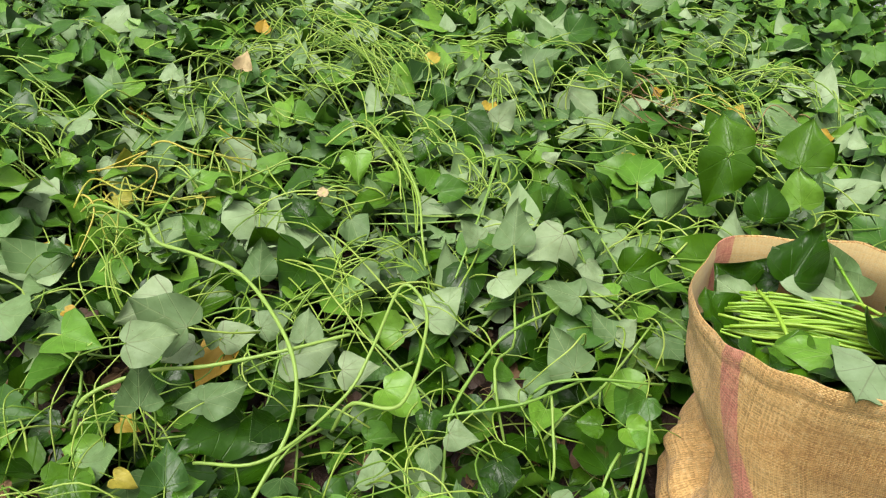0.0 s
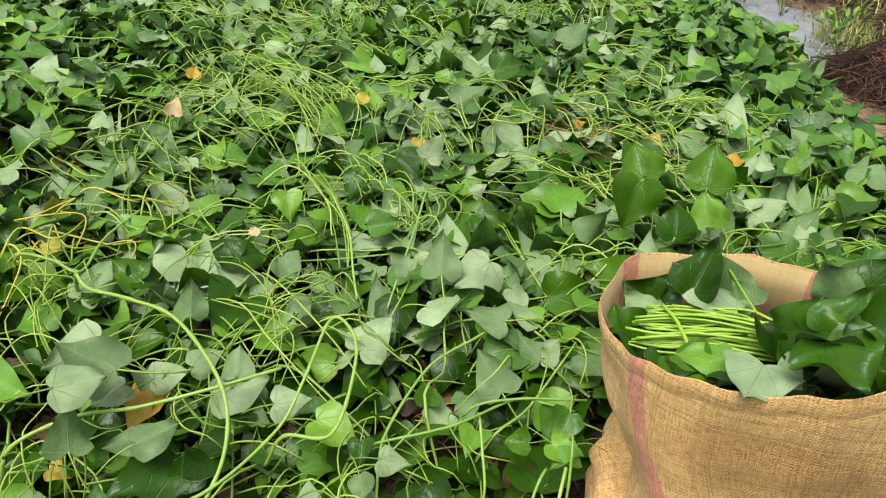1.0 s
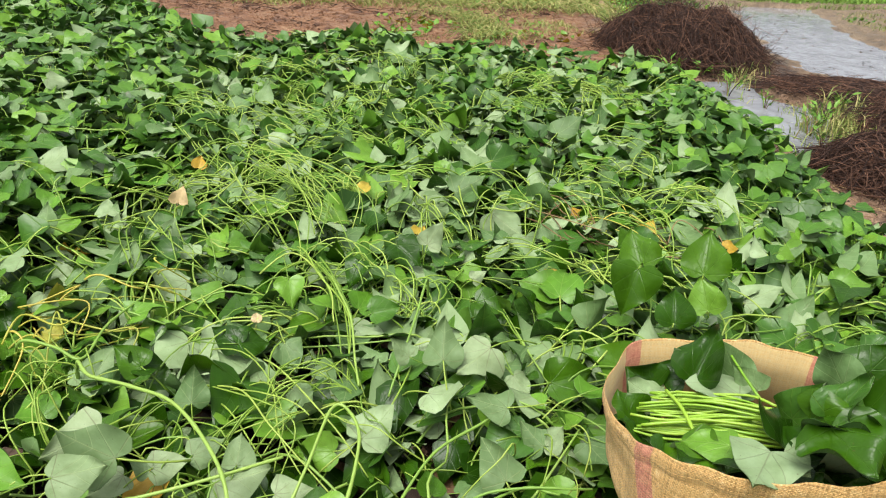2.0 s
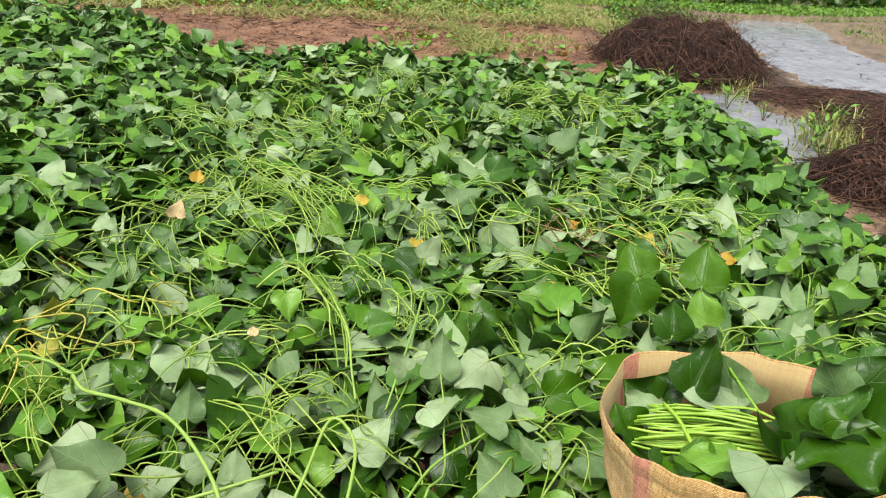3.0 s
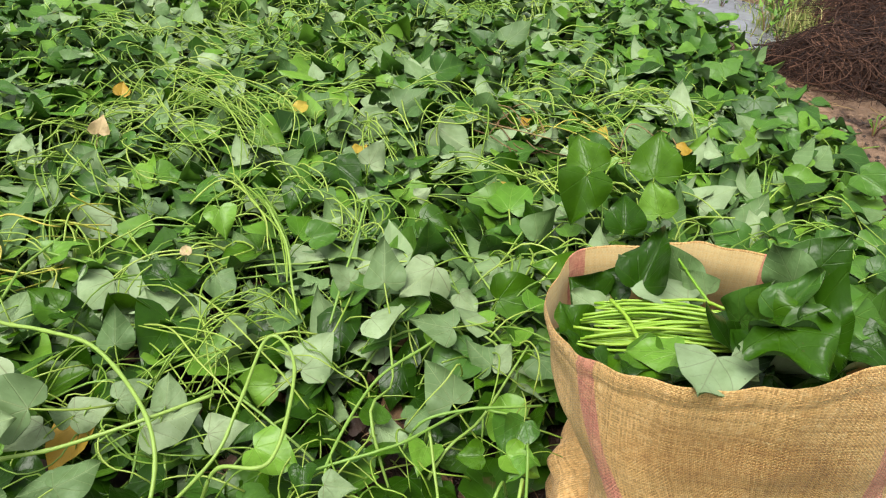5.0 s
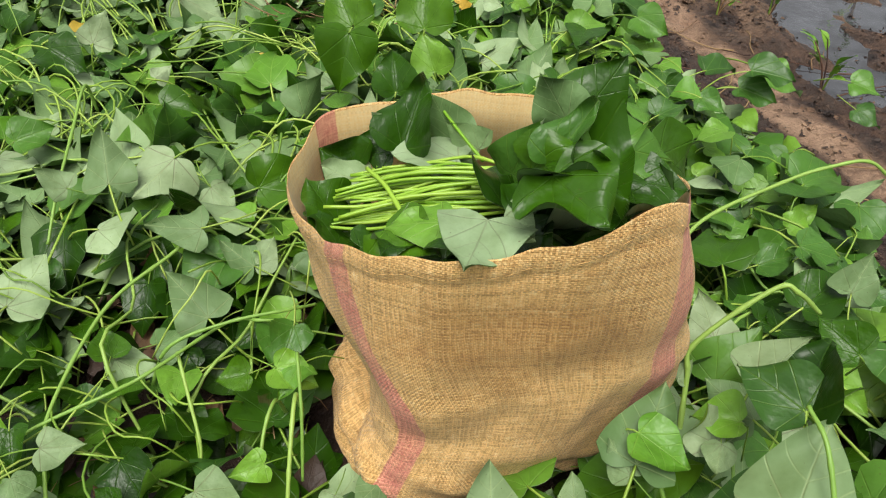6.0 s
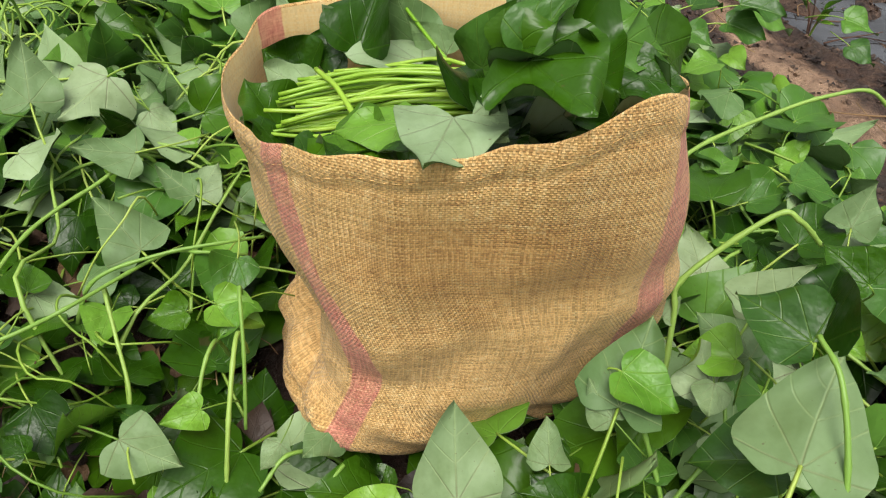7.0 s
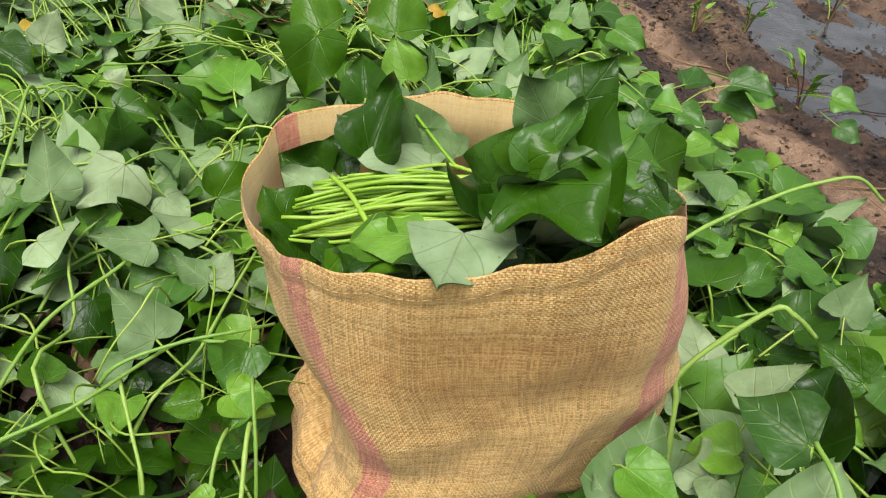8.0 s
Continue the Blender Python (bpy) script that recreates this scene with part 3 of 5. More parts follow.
def sack_point(th, s):
    cols = list(zip(*PROFILE))
    cx, cy, a, b = (np.interp(s, cols[0], cols[k]) for k in (1, 2, 3, 4))
    c, d = math.cos(th), math.sin(th)
    e = 2.0 / 2.5
    if d > 0:
        b *= 1.0 + 0.09 * s
    x, y = a * math.copysign(abs(c) ** e, c), b * math.copysign(abs(d) ** e, d)
    r = 0.0

    def near(deg, wide):
        q = math.atan2(math.sin(th - radians(deg)), math.cos(th - radians(deg)))
        return math.exp(-(q / radians(wide)) ** 2)

    # the front corner stands out towards the path
    r += (0.020 + 0.030 * min(1.0, s / 0.35) - 0.026 * max(0.0, s - 0.6) / 0.4) * near(-48, 30)
    # the upper cloth hangs over a slumped lower part
    if s > 0.24:
        r -= 0.058 * near(172, 36) * (min(1.0, (0.98 - s) / 0.58) if s > 0.37 else (s - 0.24) / 0.13)
    r -= 0.040 * near(178, 30) * math.exp(-((s - 0.345) / 0.045) ** 2)
    r += 0.006 * near(195, 55) * math.exp(-((s - 0.16) / 0.10) ** 2)
    r += 0.008 * near(225, 40) * math.exp(-((s - 0.50) / 0.10) ** 2)
    # swags that fall from the pinch towards the foot of the sack
    deg = math.degrees(th) % 360
    run = max(0.0, deg - 193) / 100
    for k, (drop, gain, sharp) in enumerate(((0.0, 0.020, 0.044), (0.09, 0.015, 0.026), (0.165, 0.012, 0.022), (-0.10, 0.012, 0.040))):
        line = 0.41 - drop * (0.5 + run) - 0.27 * run ** 0.8
        r += gain * math.exp(-((s - line) / sharp) ** 2) * (1 - min(1.0, run) ** 3) * min(1.0, max(0.0, (deg - 188) / 14)) * min(1.0, max(0.0, (s - 0.08) / 0.14))
    r += 0.006 * near(300, 40) * math.sin((s + 0.08 * (th % 6.283)) * 60) * math.exp(-((s - 0.13) / 0.13) ** 2)
    r += 0.006 * near(-30, 30) * math.sin((s - 0.10 * (th % 6.283)) * 44) * math.exp(-((s - 0.4) / 0.2) ** 2)
    r += 0.0100 * near(205, 38) * math.sin(62 * s + 11 * (th % 6.283)) * math.exp(-((s - 0.20) / 0.11) ** 2)
    r += 0.0065 * near(238, 28) * math.sin(50 * s + 10 * (th % 6.283)) * math.exp(-((s - 0.24) / 0.12) ** 2)
    r += 0.010 * near(172, 25) * math.sin((deg - 150) * 0.22) * math.exp(-((s - 0.2) / 0.14) ** 2)
    n = noise.noise(Vector((2.2 * c, 2.2 * d, 3.5 * s))) * 0.016 + noise.noise(Vector((6 * c, 6 * d, 9 * s + 4))) * 0.006
    r += n * min(1.0, 0.35 + s * 2)
    h = math.hypot(x, y)
    px, py = x * (1 + r / h) + cx, y * (1 + r / h) + cy
    rx, ry, rz = rim_point(th)
    w = min(1.0, max(0.0, (s - 0.50) / 0.46))
    w = w * w * (3 - 2 * w)
    # below the mouth the cloth leans out over the swags
    px, py = px + (rx - px) * w, py + (ry - py) * w
    out = 0.040 * near(-56, 24) * math.exp(-((s - 0.79) / 0.15) ** 2) - 0.030 * near(168, 42) * math.exp(-((s - 0.19) / 0.11) ** 2)
    out -= 0.014 * near(178, 22) * math.exp(-((s - 0.84) / 0.08) ** 2)
    out += 0.0025 * math.exp(-((s - 0.970) / 0.020) ** 2) - 0.0012 * math.exp(-((s - 0.932) / 0.010) ** 2)
    h = math.hypot(px, py)
    px, py = px * (1 + out / h), py * (1 + out / h)
    return Vector((px, py, s * rz))


STRIPES = ((207, 228), (129, 126), (-64, -61), (42, 40))  # degrees at the rim and low down


def stripe_uv(th, s):
    best = 9.0
    for top, low in STRIPES:
        mid = radians(low + (top - low) * min(1, max(0, (s - 0.45) / 0.5)))
        q = math.atan2(math.sin(th - mid), math.cos(th - mid)) * 0.235
        if abs(q) < abs(best):
            best = q
    return abs(best) / 0.1 + 0.5, s


def make_sack():
    nt_, rows_out, rows_in = 200, 76, 16
    v, cloth, stripe = [], [], []
    shares = list(np.linspace(0, 0.88, rows_out - 20)) + list(np.linspace(0.885, 1, 20))
    ring = [sack_point(2 * math.pi * j / nt_, 0.7) for j in range(nt_)]
    along = [0.0]
    for j in range(1, nt_):
        along.append(along[-1] + math.hypot(ring[j].x - ring[j - 1].x, ring[j].y - ring[j - 1].y))
    for s in shares:
        for j in range(nt_):
            th = 2 * math.pi * j / nt_
            p = sack_point(th, s)
            v.append(tuple(p))
            cloth.append((along[j], p.z))
            stripe.append(stripe_uv(th, s))
    f = [[i * nt_ + j, i * nt_ + (j + 1) % nt_, (i + 1) * nt_ + (j + 1) % nt_, (i + 1) * nt_ + j] for i in range(rows_out - 1) for j in range(nt_)]
    fm = [0] * len(f)
    f.append([j for j in range(nt_)][::-1])
    fm.append(0)
    # over the hem and down the inside
    start = (rows_out - 1) * nt_
    for k in range(1, rows_in + 1):
        drop = 0.26 * (k / rows_in) ** 1.3
        inset = 0.0045 if k > 1 else 0.002
        for j in range(nt_):
            th = 2 * math.pi * j / nt_
            rz = rim_z(th)
            p = sack_point(th, max(0.0, 1 - drop / rz))
            q = Vector((p.x, p.y, 0))
            q.normalize()
            lift = 0.003 if k == 1 else 0
            v.append((p.x - q.x * inset, p.y - q.y * inset, p.z + lift))
            cloth.append((along[j], p.z))
            stripe.append(stripe_uv(th, 1.0))
    for k in range(rows_in):
        a = start + k * nt_
        b = start + (k + 1) * nt_
        f += [[a + j, a + (j + 1) % nt_, b + (j + 1) % nt_, b + j] for j in range(nt_)]
        fm += [0 if k == 0 else 1] * nt_
    root = tagged(new("jute_sack"), "open tan jute sack with faded pink stripes, stuffed with cut leaves", "sack")
    root.location = SACK
    bag = new("bag", mesh_of("bag", v, f, [SACKING, SACKING_IN_LIT], fm, {"Cloth": cloth, "Stripe": stripe}))
    bag.parent = root
    # stitched seam thread along the inside of the hem
    lines = []
    for j in range(0, 120):
        a, b = 2 * math.pi * j / 120, 2 * math.pi * (j + 0.55) / 120
        pts = []
        for th in (a, b):
            p = sack_point(th, 0.955)
            q = Vector((p.x, p.y, 0)).normalized()
            pts.append(np.array(p + q * 0.0002))
        lines.append((np.array(pts), 0.0004, 0.0004))
    seam = new("hem_stitching", tubes_mesh("hem_stitching", lines, SACKING, 3))
    seam.parent = root
    tagged(seam, "tan stitching thread along the hem")
    return root


sack = make_sack()


# ---------------------------------------------------------------- the harvest in the sack
def put_leaf(parent, pool, kind, m, name="leaf"):
    ob = new(name, pool[kind])
    return under(ob, parent, m)


bunch = tagged(new("leaf_bunch"), "bunch of large dark green leaves with pale green cut stalks", "vegetable")
bunch.location = SACK + Vector((0.0, 0.0, 0.45))


def lay_stalk(points, r):
    v, f = tube(spline([np.array(p, dtype=float) for p in points], 12) - np.array(bunch.location), r, r * 1.12, 7, 0.06)
    new("stalk", mesh_of("stalk", v, f, [STEM_FRESH])).parent = bunch


# the cut ends lie ragged on one side, and all stalks meet under the leaves
for k in range(44):
    w, h = rng.uniform(-1.0, 1.0), rng.random() ** 0.7
    x0 = 0.616 + 0.036 * w + rng.uniform(-0.022, 0.040)
    y0 = 1.045 + 0.056 * w
    z0 = 0.492 + 0.034 * h * (1 - 0.6 * w * w)
    bow = rng.normal(0, 0.008)
    y1 = 0.975 + 0.030 * w + rng.normal(0, 0.010)
    z1 = 0.505 + 0.044 * h * (1 - 0.5 * w * w)
    lay_stalk([(x0, y0, z0 - rng.uniform(0, 0.010)), (x0 + 0.055, y0 + (y1 - y0) * 0.3 + bow, z0 + 0.006 + rng.normal(0, 0.003)),
               (x0 + 0.115, y0 + (y1 - y0) * 0.7 + bow, z1 + 0.006), (0.81, y1 - 0.012, z1 + 0.014)], rng.uniform(0.0017, 0.0028))
lay_stalk([(0.640, 1.050, 0.534), (0.652, 1.000, 0.538), (0.660, 0.945, 0.530)], 0.0032)
lay_stalk([(0.585, 0.985, 0.508), (0.64, 0.975, 0.525), (0.76, 0.965, 0.545)], 0.0030)
lay_stalk([(0.770, 1.120, 0.572), (0.785, 1.065, 0.555), (0.80, 1.02, 0.54)], 0.0024)
FAN = [leaf_arrays(HEART if k % 2 else ARROW, 1.02 + 0.04 * k, (-0.10, 0.22, -0.22, 0.30, 0.08)[k], (0.15, 0.32)[k % 2], (0.14, 0.20, 0.17, 0.15, 0.24)[k], 0.12 * (k - 2), "", 0.0, 300 + k, cols=5, rows=12) for k in range(5)]
RUFFLE = [leaf_arrays(HEART, 1.10 + 0.05 * k, (0.55, 0.30, 0.70, 0.85)[k], (0.05, -0.10, 0.16, -0.05)[k], 0.30 + 0.05 * k, (0.3, -0.2, 0.1, -0.3)[k], "", 0.0, 340 + k, cols=7, rows=16) for k in range(4)]


def pool_of(arrays, top, low=LEAF_UNDER):
    return [mesh_of("leaf", v, f, [top, low, STEM], m, {"UVMap": uv}) for v, f, m, uv in arrays]


FAN_DARK, FAN_GREEN, FAN_YOUNG = (pool_of(FAN, top) for top in (LEAF_DARK, LEAF_TOP, LEAF_YOUNG))
FAN_PALE = pool_of(FAN, LEAF_TOP, LEAF_PALE)
FAN_WILTED = pool_of(FAN, LEAF_TOP, LEAF_WILTED)
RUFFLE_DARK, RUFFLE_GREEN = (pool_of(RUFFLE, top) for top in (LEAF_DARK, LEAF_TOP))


def span_leaf(parent, pool, kind, base, tip, facing, wide=1.0):
    """A leaf from its stalk to its tip, with its upper side turned to facing."""
    b, t = Vector(base), Vector(tip)
    along = t - b
    size = along.length / 0.94
    y = along.normalized()
    z = Vector(facing)
    z = (z - y * z.dot(y)).normalized()
    x = y.cross(z)
    m = Matrix((x, y, z)).transposed().to_4x4()
    m.translation = b
    put_leaf(parent, pool, kind, m @ Matrix.Diagonal((size * wide, size, size, 1)))


loose = tagged(new("loose_leaves"), "loose cut leaves packed under the bunch, some turned pale side up", "vegetable")
loose.location = SACK + Vector((0.0, 0.0, 0.40))
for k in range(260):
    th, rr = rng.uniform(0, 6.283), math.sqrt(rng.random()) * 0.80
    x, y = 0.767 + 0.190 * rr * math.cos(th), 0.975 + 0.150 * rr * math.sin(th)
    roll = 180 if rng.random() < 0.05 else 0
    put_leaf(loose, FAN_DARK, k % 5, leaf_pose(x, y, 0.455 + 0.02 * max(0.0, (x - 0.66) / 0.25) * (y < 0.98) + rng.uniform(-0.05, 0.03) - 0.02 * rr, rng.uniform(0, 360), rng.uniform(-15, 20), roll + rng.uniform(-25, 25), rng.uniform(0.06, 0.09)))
OPEN_TO, AWAY = (-0.39, -0.57, 0.55), (0.39, 0.57, -0.45)   # upper side towards the picker, or turned from it
# round the wall of the sack
span_leaf(loose, RUFFLE_DARK, 0, (0.700, 1.085, 0.535), (0.752, 1.145, 0.612), (-0.45, -0.60, 0.45), 0.72)
span_leaf(loose, FAN_DARK, 2, (0.690, 1.100, 0.525), (0.640, 1.130, 0.535), OPEN_TO, 1.1)
span_leaf(loose, FAN_WILTED, 1, (0.775, 1.052, 0.530), (0.668, 1.120, 0.530), (0.05, 0.20, -1.0), 0.75)
span_leaf(loose, FAN_GREEN, 3, (0.786, 1.095, 0.525), (0.760, 1.135, 0.592), AWAY, 0.8)
span_leaf(loose, FAN_GREEN, 0, (0.815, 1.070, 0.525), (0.770, 1.100, 0.562), AWAY, 0.9)
span_leaf(loose, RUFFLE_DARK, 2, (0.640, 1.110, 0.490), (0.590, 1.135, 0.520), (-0.1, -0.8, 0.5), 1.2)
span_leaf(loose, FAN_GREEN, 4, (0.640, 1.075, 0.490), (0.585, 1.105, 0.505), (0.1, 0.35, -1.0), 1.1)
span_leaf(loose, RUFFLE_DARK, 1, (0.590, 1.010, 0.478), (0.555, 1.065, 0.518), (0.4, -0.5, 0.7), 1.1)
span_leaf(loose, FAN_DARK, 1, (0.575, 0.955, 0.485), (0.562, 1.010, 0.520), (0.6, -0.3, 0.6), 1.1)
span_leaf(loose, FAN_DARK, 3, (0.600, 0.930, 0.500), (0.650, 0.945, 0.492), (-0.2, -0.2, 1), 1.0)
# along the front of the mouth
span_leaf(loose, FAN_YOUNG, 0, (0.690, 0.880, 0.562), (0.622, 0.918, 0.545), (-0.20, -0.25, 1.0), 0.85)
span_leaf(loose, FAN_DARK, 1, (0.630, 0.915, 0.532), (0.672, 0.852, 0.552), (-0.2, -0.2, 1.0), 1.1)
span_leaf(loose, FAN_DARK, 4, (0.640, 0.900, 0.528), (0.610, 0.868, 0.548), (-0.2, -0.1, 1.0), 1.2)
span_leaf(loose, FAN_WILTED, 0, (0.727, 0.834, 0.592), (0.664, 0.748, 0.588), (0.10, 0.25, -1.0), 0.98)
span_leaf(loose, FAN_PALE, 2, (0.748, 0.835, 0.590), (0.768, 0.785, 0.588), (0.3, 0.5, -0.9), 1.1)
span_leaf(loose, FAN_DARK, 2, (0.700, 0.870, 0.560), (0.712, 0.805, 0.576), (0.0, -0.2, 1.0), 1.1)
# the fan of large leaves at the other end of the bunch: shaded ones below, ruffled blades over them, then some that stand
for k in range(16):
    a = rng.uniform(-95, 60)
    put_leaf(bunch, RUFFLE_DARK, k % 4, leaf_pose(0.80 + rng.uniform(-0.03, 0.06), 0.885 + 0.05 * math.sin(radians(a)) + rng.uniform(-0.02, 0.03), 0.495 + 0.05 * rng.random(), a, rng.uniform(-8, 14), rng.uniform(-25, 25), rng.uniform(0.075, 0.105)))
for pool, kind, base, tip, facing, wide in (
        (RUFFLE_DARK, 1, (0.788, 0.876, 0.612), (0.836, 0.798, 0.642), (-0.25, -0.10, 1.0), 0.95),
        (RUFFLE_DARK, 3, (0.840, 0.850, 0.640), (0.862, 0.765, 0.640), (-0.10, -0.25, 1.0), 0.95),
        (RUFFLE_DARK, 0, (0.788, 0.862, 0.634), (0.844, 0.788, 0.684), (-0.55, -0.30, 0.85), 0.60),
        (RUFFLE_DARK, 1, (0.786, 0.870, 0.616), (0.834, 0.798, 0.652), (-0.35, -0.20, 1.0), 0.85),
        (FAN_GREEN, 3, (0.780, 0.891, 0.610), (0.782, 0.864, 0.690), (-0.80, -0.55, 0.10), 0.75),
        (FAN_GREEN, 1, (0.788, 0.901, 0.604), (0.804, 0.876, 0.672), (-0.60, -0.70, 0.20), 0.7),
        (RUFFLE_GREEN, 0, (0.806, 0.848, 0.650), (0.858, 0.864, 0.718), (-0.75, -0.45, 0.25), 0.62),
        (RUFFLE_DARK, 1, (0.788, 0.812, 0.660), (0.811, 0.722, 0.650), (-0.10, -0.45, 0.90), 1.10),
        (FAN_GREEN, 4, (0.858, 0.850, 0.668), (0.952, 0.882, 0.672), (-0.45, -0.35, 0.75), 0.55),
        (FAN_GREEN, 0, (0.872, 0.842, 0.668), (0.968, 0.826, 0.644), (-0.25, -0.60, 0.70), 0.85),
        (FAN_DARK, 1, (0.945, 0.842, 0.642), (1.036, 0.846, 0.588), (-0.15, -0.50, 0.80), 0.9),
        (FAN_DARK, 3, (0.900, 0.820, 0.625), (0.955, 0.785, 0.640), (-0.15, -0.35, 0.95), 1.0),
        (RUFFLE_DARK, 2, (0.860, 0.825, 0.600), (0.920, 0.772, 0.625), (-0.20, -0.40, 0.90), 0.9),
        (FAN_DARK, 1, (0.905, 0.875, 0.585), (0.955, 0.805, 0.612), (-0.35, -0.30, 0.90), 1.0),
        (FAN_DARK, 4, (0.850, 0.800, 0.585), (0.885, 0.765, 0.605), (-0.25, -0.30, 0.90), 1.1),
        (FAN_DARK, 2, (0.878, 0.925, 0.648), (0.934, 0.928, 0.732), (-0.35, -0.75, 0.35), 0.92),
        (FAN_DARK, 0, (0.890, 0.935, 0.610), (0.965, 0.950, 0.645), (-0.30, -0.65, 0.60), 0.8),
        (FAN_GREEN, 1, (0.862, 0.922, 0.652), (0.832, 0.955, 0.712), (0.45, 0.70, -0.20), 0.9)):
    span_leaf(bunch, pool, kind, base, tip, facing, wide)


# ---------------------------------------------------------------- the crop
def in_sack(x, y, grow=0.0):
    return abs((x - 0.80) / (0.26 + grow)) ** 2.4 + abs((y - 0.975) / (0.22 + grow)) ** 2.4 < 1


OVER = []  # places of the leaves on top: x, y, height, reach


def clump(x, y, layer, scale=2.1):
    return noise.noise(Vector((x * scale, y * scale, layer))) + 0.5 * noise.noise(Vector((x * 5.5, y * 5.5, layer + 7)))


def random_leaf(x, y, low=False):
    """A pose, a kind and a pool for one leaf of the crop."""
    lu = lush(x, y)
    top = canopy(x, y)
    if rng.random() < lu:
        z = top + rng.uniform(-0.10, 0.05)
        kind = rng.choice(UPRIGHT)
        roll, pitch = rng.normal(0, 17), rng.normal(-12, 15)
        if rng.random() < (0.16 if y < 1.6 else 0.24):
            roll, kind = roll + 180, rng.choice(TURNED)
    else:
        z = top + rng.uniform(-0.11, 0.03)
        kind = rng.choice(TRAILING)
        roll, pitch = rng.normal(0, 24), rng.normal(0, 22)
        if rng.random() < (0.26 if y < 1.3 else 0.46 if y < 2.0 else 0.54) + 0.55 * clump(x, y, 50.0):
            roll, kind = roll + 180, rng.choice(TURNED)
    if low:
        z -= 0.08
    size = float(np.clip(rng.normal(0.090 if y < 1.3 and x < 0.7 else 0.104 if y < 1.9 else 0.110, 0.025), 0.045, 0.155))
    yaw = rng.uniform(0, 360)
    # keep below the leaves that lie on top
    mx, my = x + 0.5 * size * math.cos(radians(yaw)), y + 0.5 * size * math.sin(radians(yaw))
    for hx, hy, hz, hr in OVER:
        if (mx - hx) ** 2 + (my - hy) ** 2 < hr * hr:
            z = min(z, hz - 0.05)
            pitch, roll = pitch * 0.4, (180 if abs(roll) > 90 else 0) + rng.normal(0, 10)
    z = max(z, ground_z(x, y) + 0.015)
    return leaf_pose(x, y, z, yaw, pitch, roll, size), int(kind)


def scatter(x0, x1, y0, y1, per_m2, thin=0.55):
    n = int((x1 - x0) * (y1 - y0) * per_m2)
    out = []
    for _ in range(n):
        x, y = rng.uniform(x0, x1), rng.uniform(y0, y1)
        if y < 1.4 and x < 0.62 and rng.random() < thin:
            continue
        if x < bed_edge(y) - 0.02 and y < bed_end(x) and not in_sack(x, y, 0.0 if thin == 0 else 0.03):
            out.append((x, y))
    return out


NEAR = (-1.75, 2.2, 0.25, 3.3)
sites = []
for i in range(9):
    for j in range(7):
        x, y = NEAR[0] + 0.22 + 0.44 * i + rng.uniform(-0.1, 0.1), NEAR[2] + 0.22 + 0.44 * j + rng.uniform(-0.1, 0.1)
        if x < bed_edge(y) - 0.08 and not in_sack(x, y, 0.02):
            sites.append((x, y))
plants = []
for x, y in sites:
    standing = lush(x, y) > 0.5
    p = tagged(new("sweet_potato_plant"), "leafy green vine standing upright in the bed" if standing else "pulled-over leafy vine, many leaves turned pale side up", "plant", "plants of the bed")
    p.location = (x, y, ground_z(x, y))
    plants.append(p)
    # trailing main stems
    for _ in range(3):
        a, ln = rng.uniform(0, 6.283), rng.uniform(0.4, 0.8)
        pts = [(0, 0, 0.0)]
        for q in (0.25, 0.5, 0.75, 1.0):
            a += rng.normal(0, 0.4)
            px, py = pts[-1][0] + 0.25 * ln * math.cos(a), pts[-1][1] + 0.25 * ln * math.sin(a)
            if in_sack(x + px, y + py, 0.03) or x + px > bed_edge(y + py) + 0.1:
                break
            pts.append((px, py, canopy(x + px, y + py) + rng.uniform(-0.09, 0.01)))
        if len(pts) > 2:
            v, f = tube(spline(pts, 16), 0.0036, 0.0024, 5, 0.25)
            under(new("vine", mesh_of("vine", v, f, [VINE])), p, p.matrix_basis)
spots = np.array(sites)


def plant_at(x, y):
    return plants[int(np.argmin((spots[:, 0] - x) ** 2 + (spots[:, 1] - y) ** 2))]


def shown_leaf(k, low):
    return leaf_arrays(HEART if k % 3 else ARROW, 0.90 + 0.05 * (k % 3), (0.2, 0.36, 0.5)[k % 3], (0.15, 0.35)[k % 2], 0.18, (-0.2, 0.1, 0.25)[k % 3], low, 0.0, 500 + k, cols=6, rows=14, side_bend=(0.06, -0.05, 0)[k % 3], holes=(0, 0, 0, 1, 0, 0)[k])


SHOWN = [shown_leaf(k, "down" if k > 3 else "trail") for k in range(6)]
SHOWN_TURNED = [shown_leaf(k, "turned") for k in range(6)]



def shown_meshes(mats, arrays=SHOWN):
    return [mesh_of("leaf", v, f, mats, m, {"UVMap": uv}) for v, f, m, uv in arrays]


SHOWN_GREEN, SHOWN_DARK, SHOWN_YOUNG = (shown_meshes([top, LEAF_UNDER, STEM]) for top in (LEAF_TOP, LEAF_DARK, LEAF_YOUNG))
SHOWN_YELLOW, SHOWN_TAN = shown_meshes([LEAF_YELLOW, LEAF_YELLOW, STEM]), shown_meshes([LEAF_TAN, LEAF_TAN, STEM_DRY])
SHOWN_PALE = shown_meshes([LEAF_TOP, LEAF_PALE, STEM], SHOWN_TURNED)


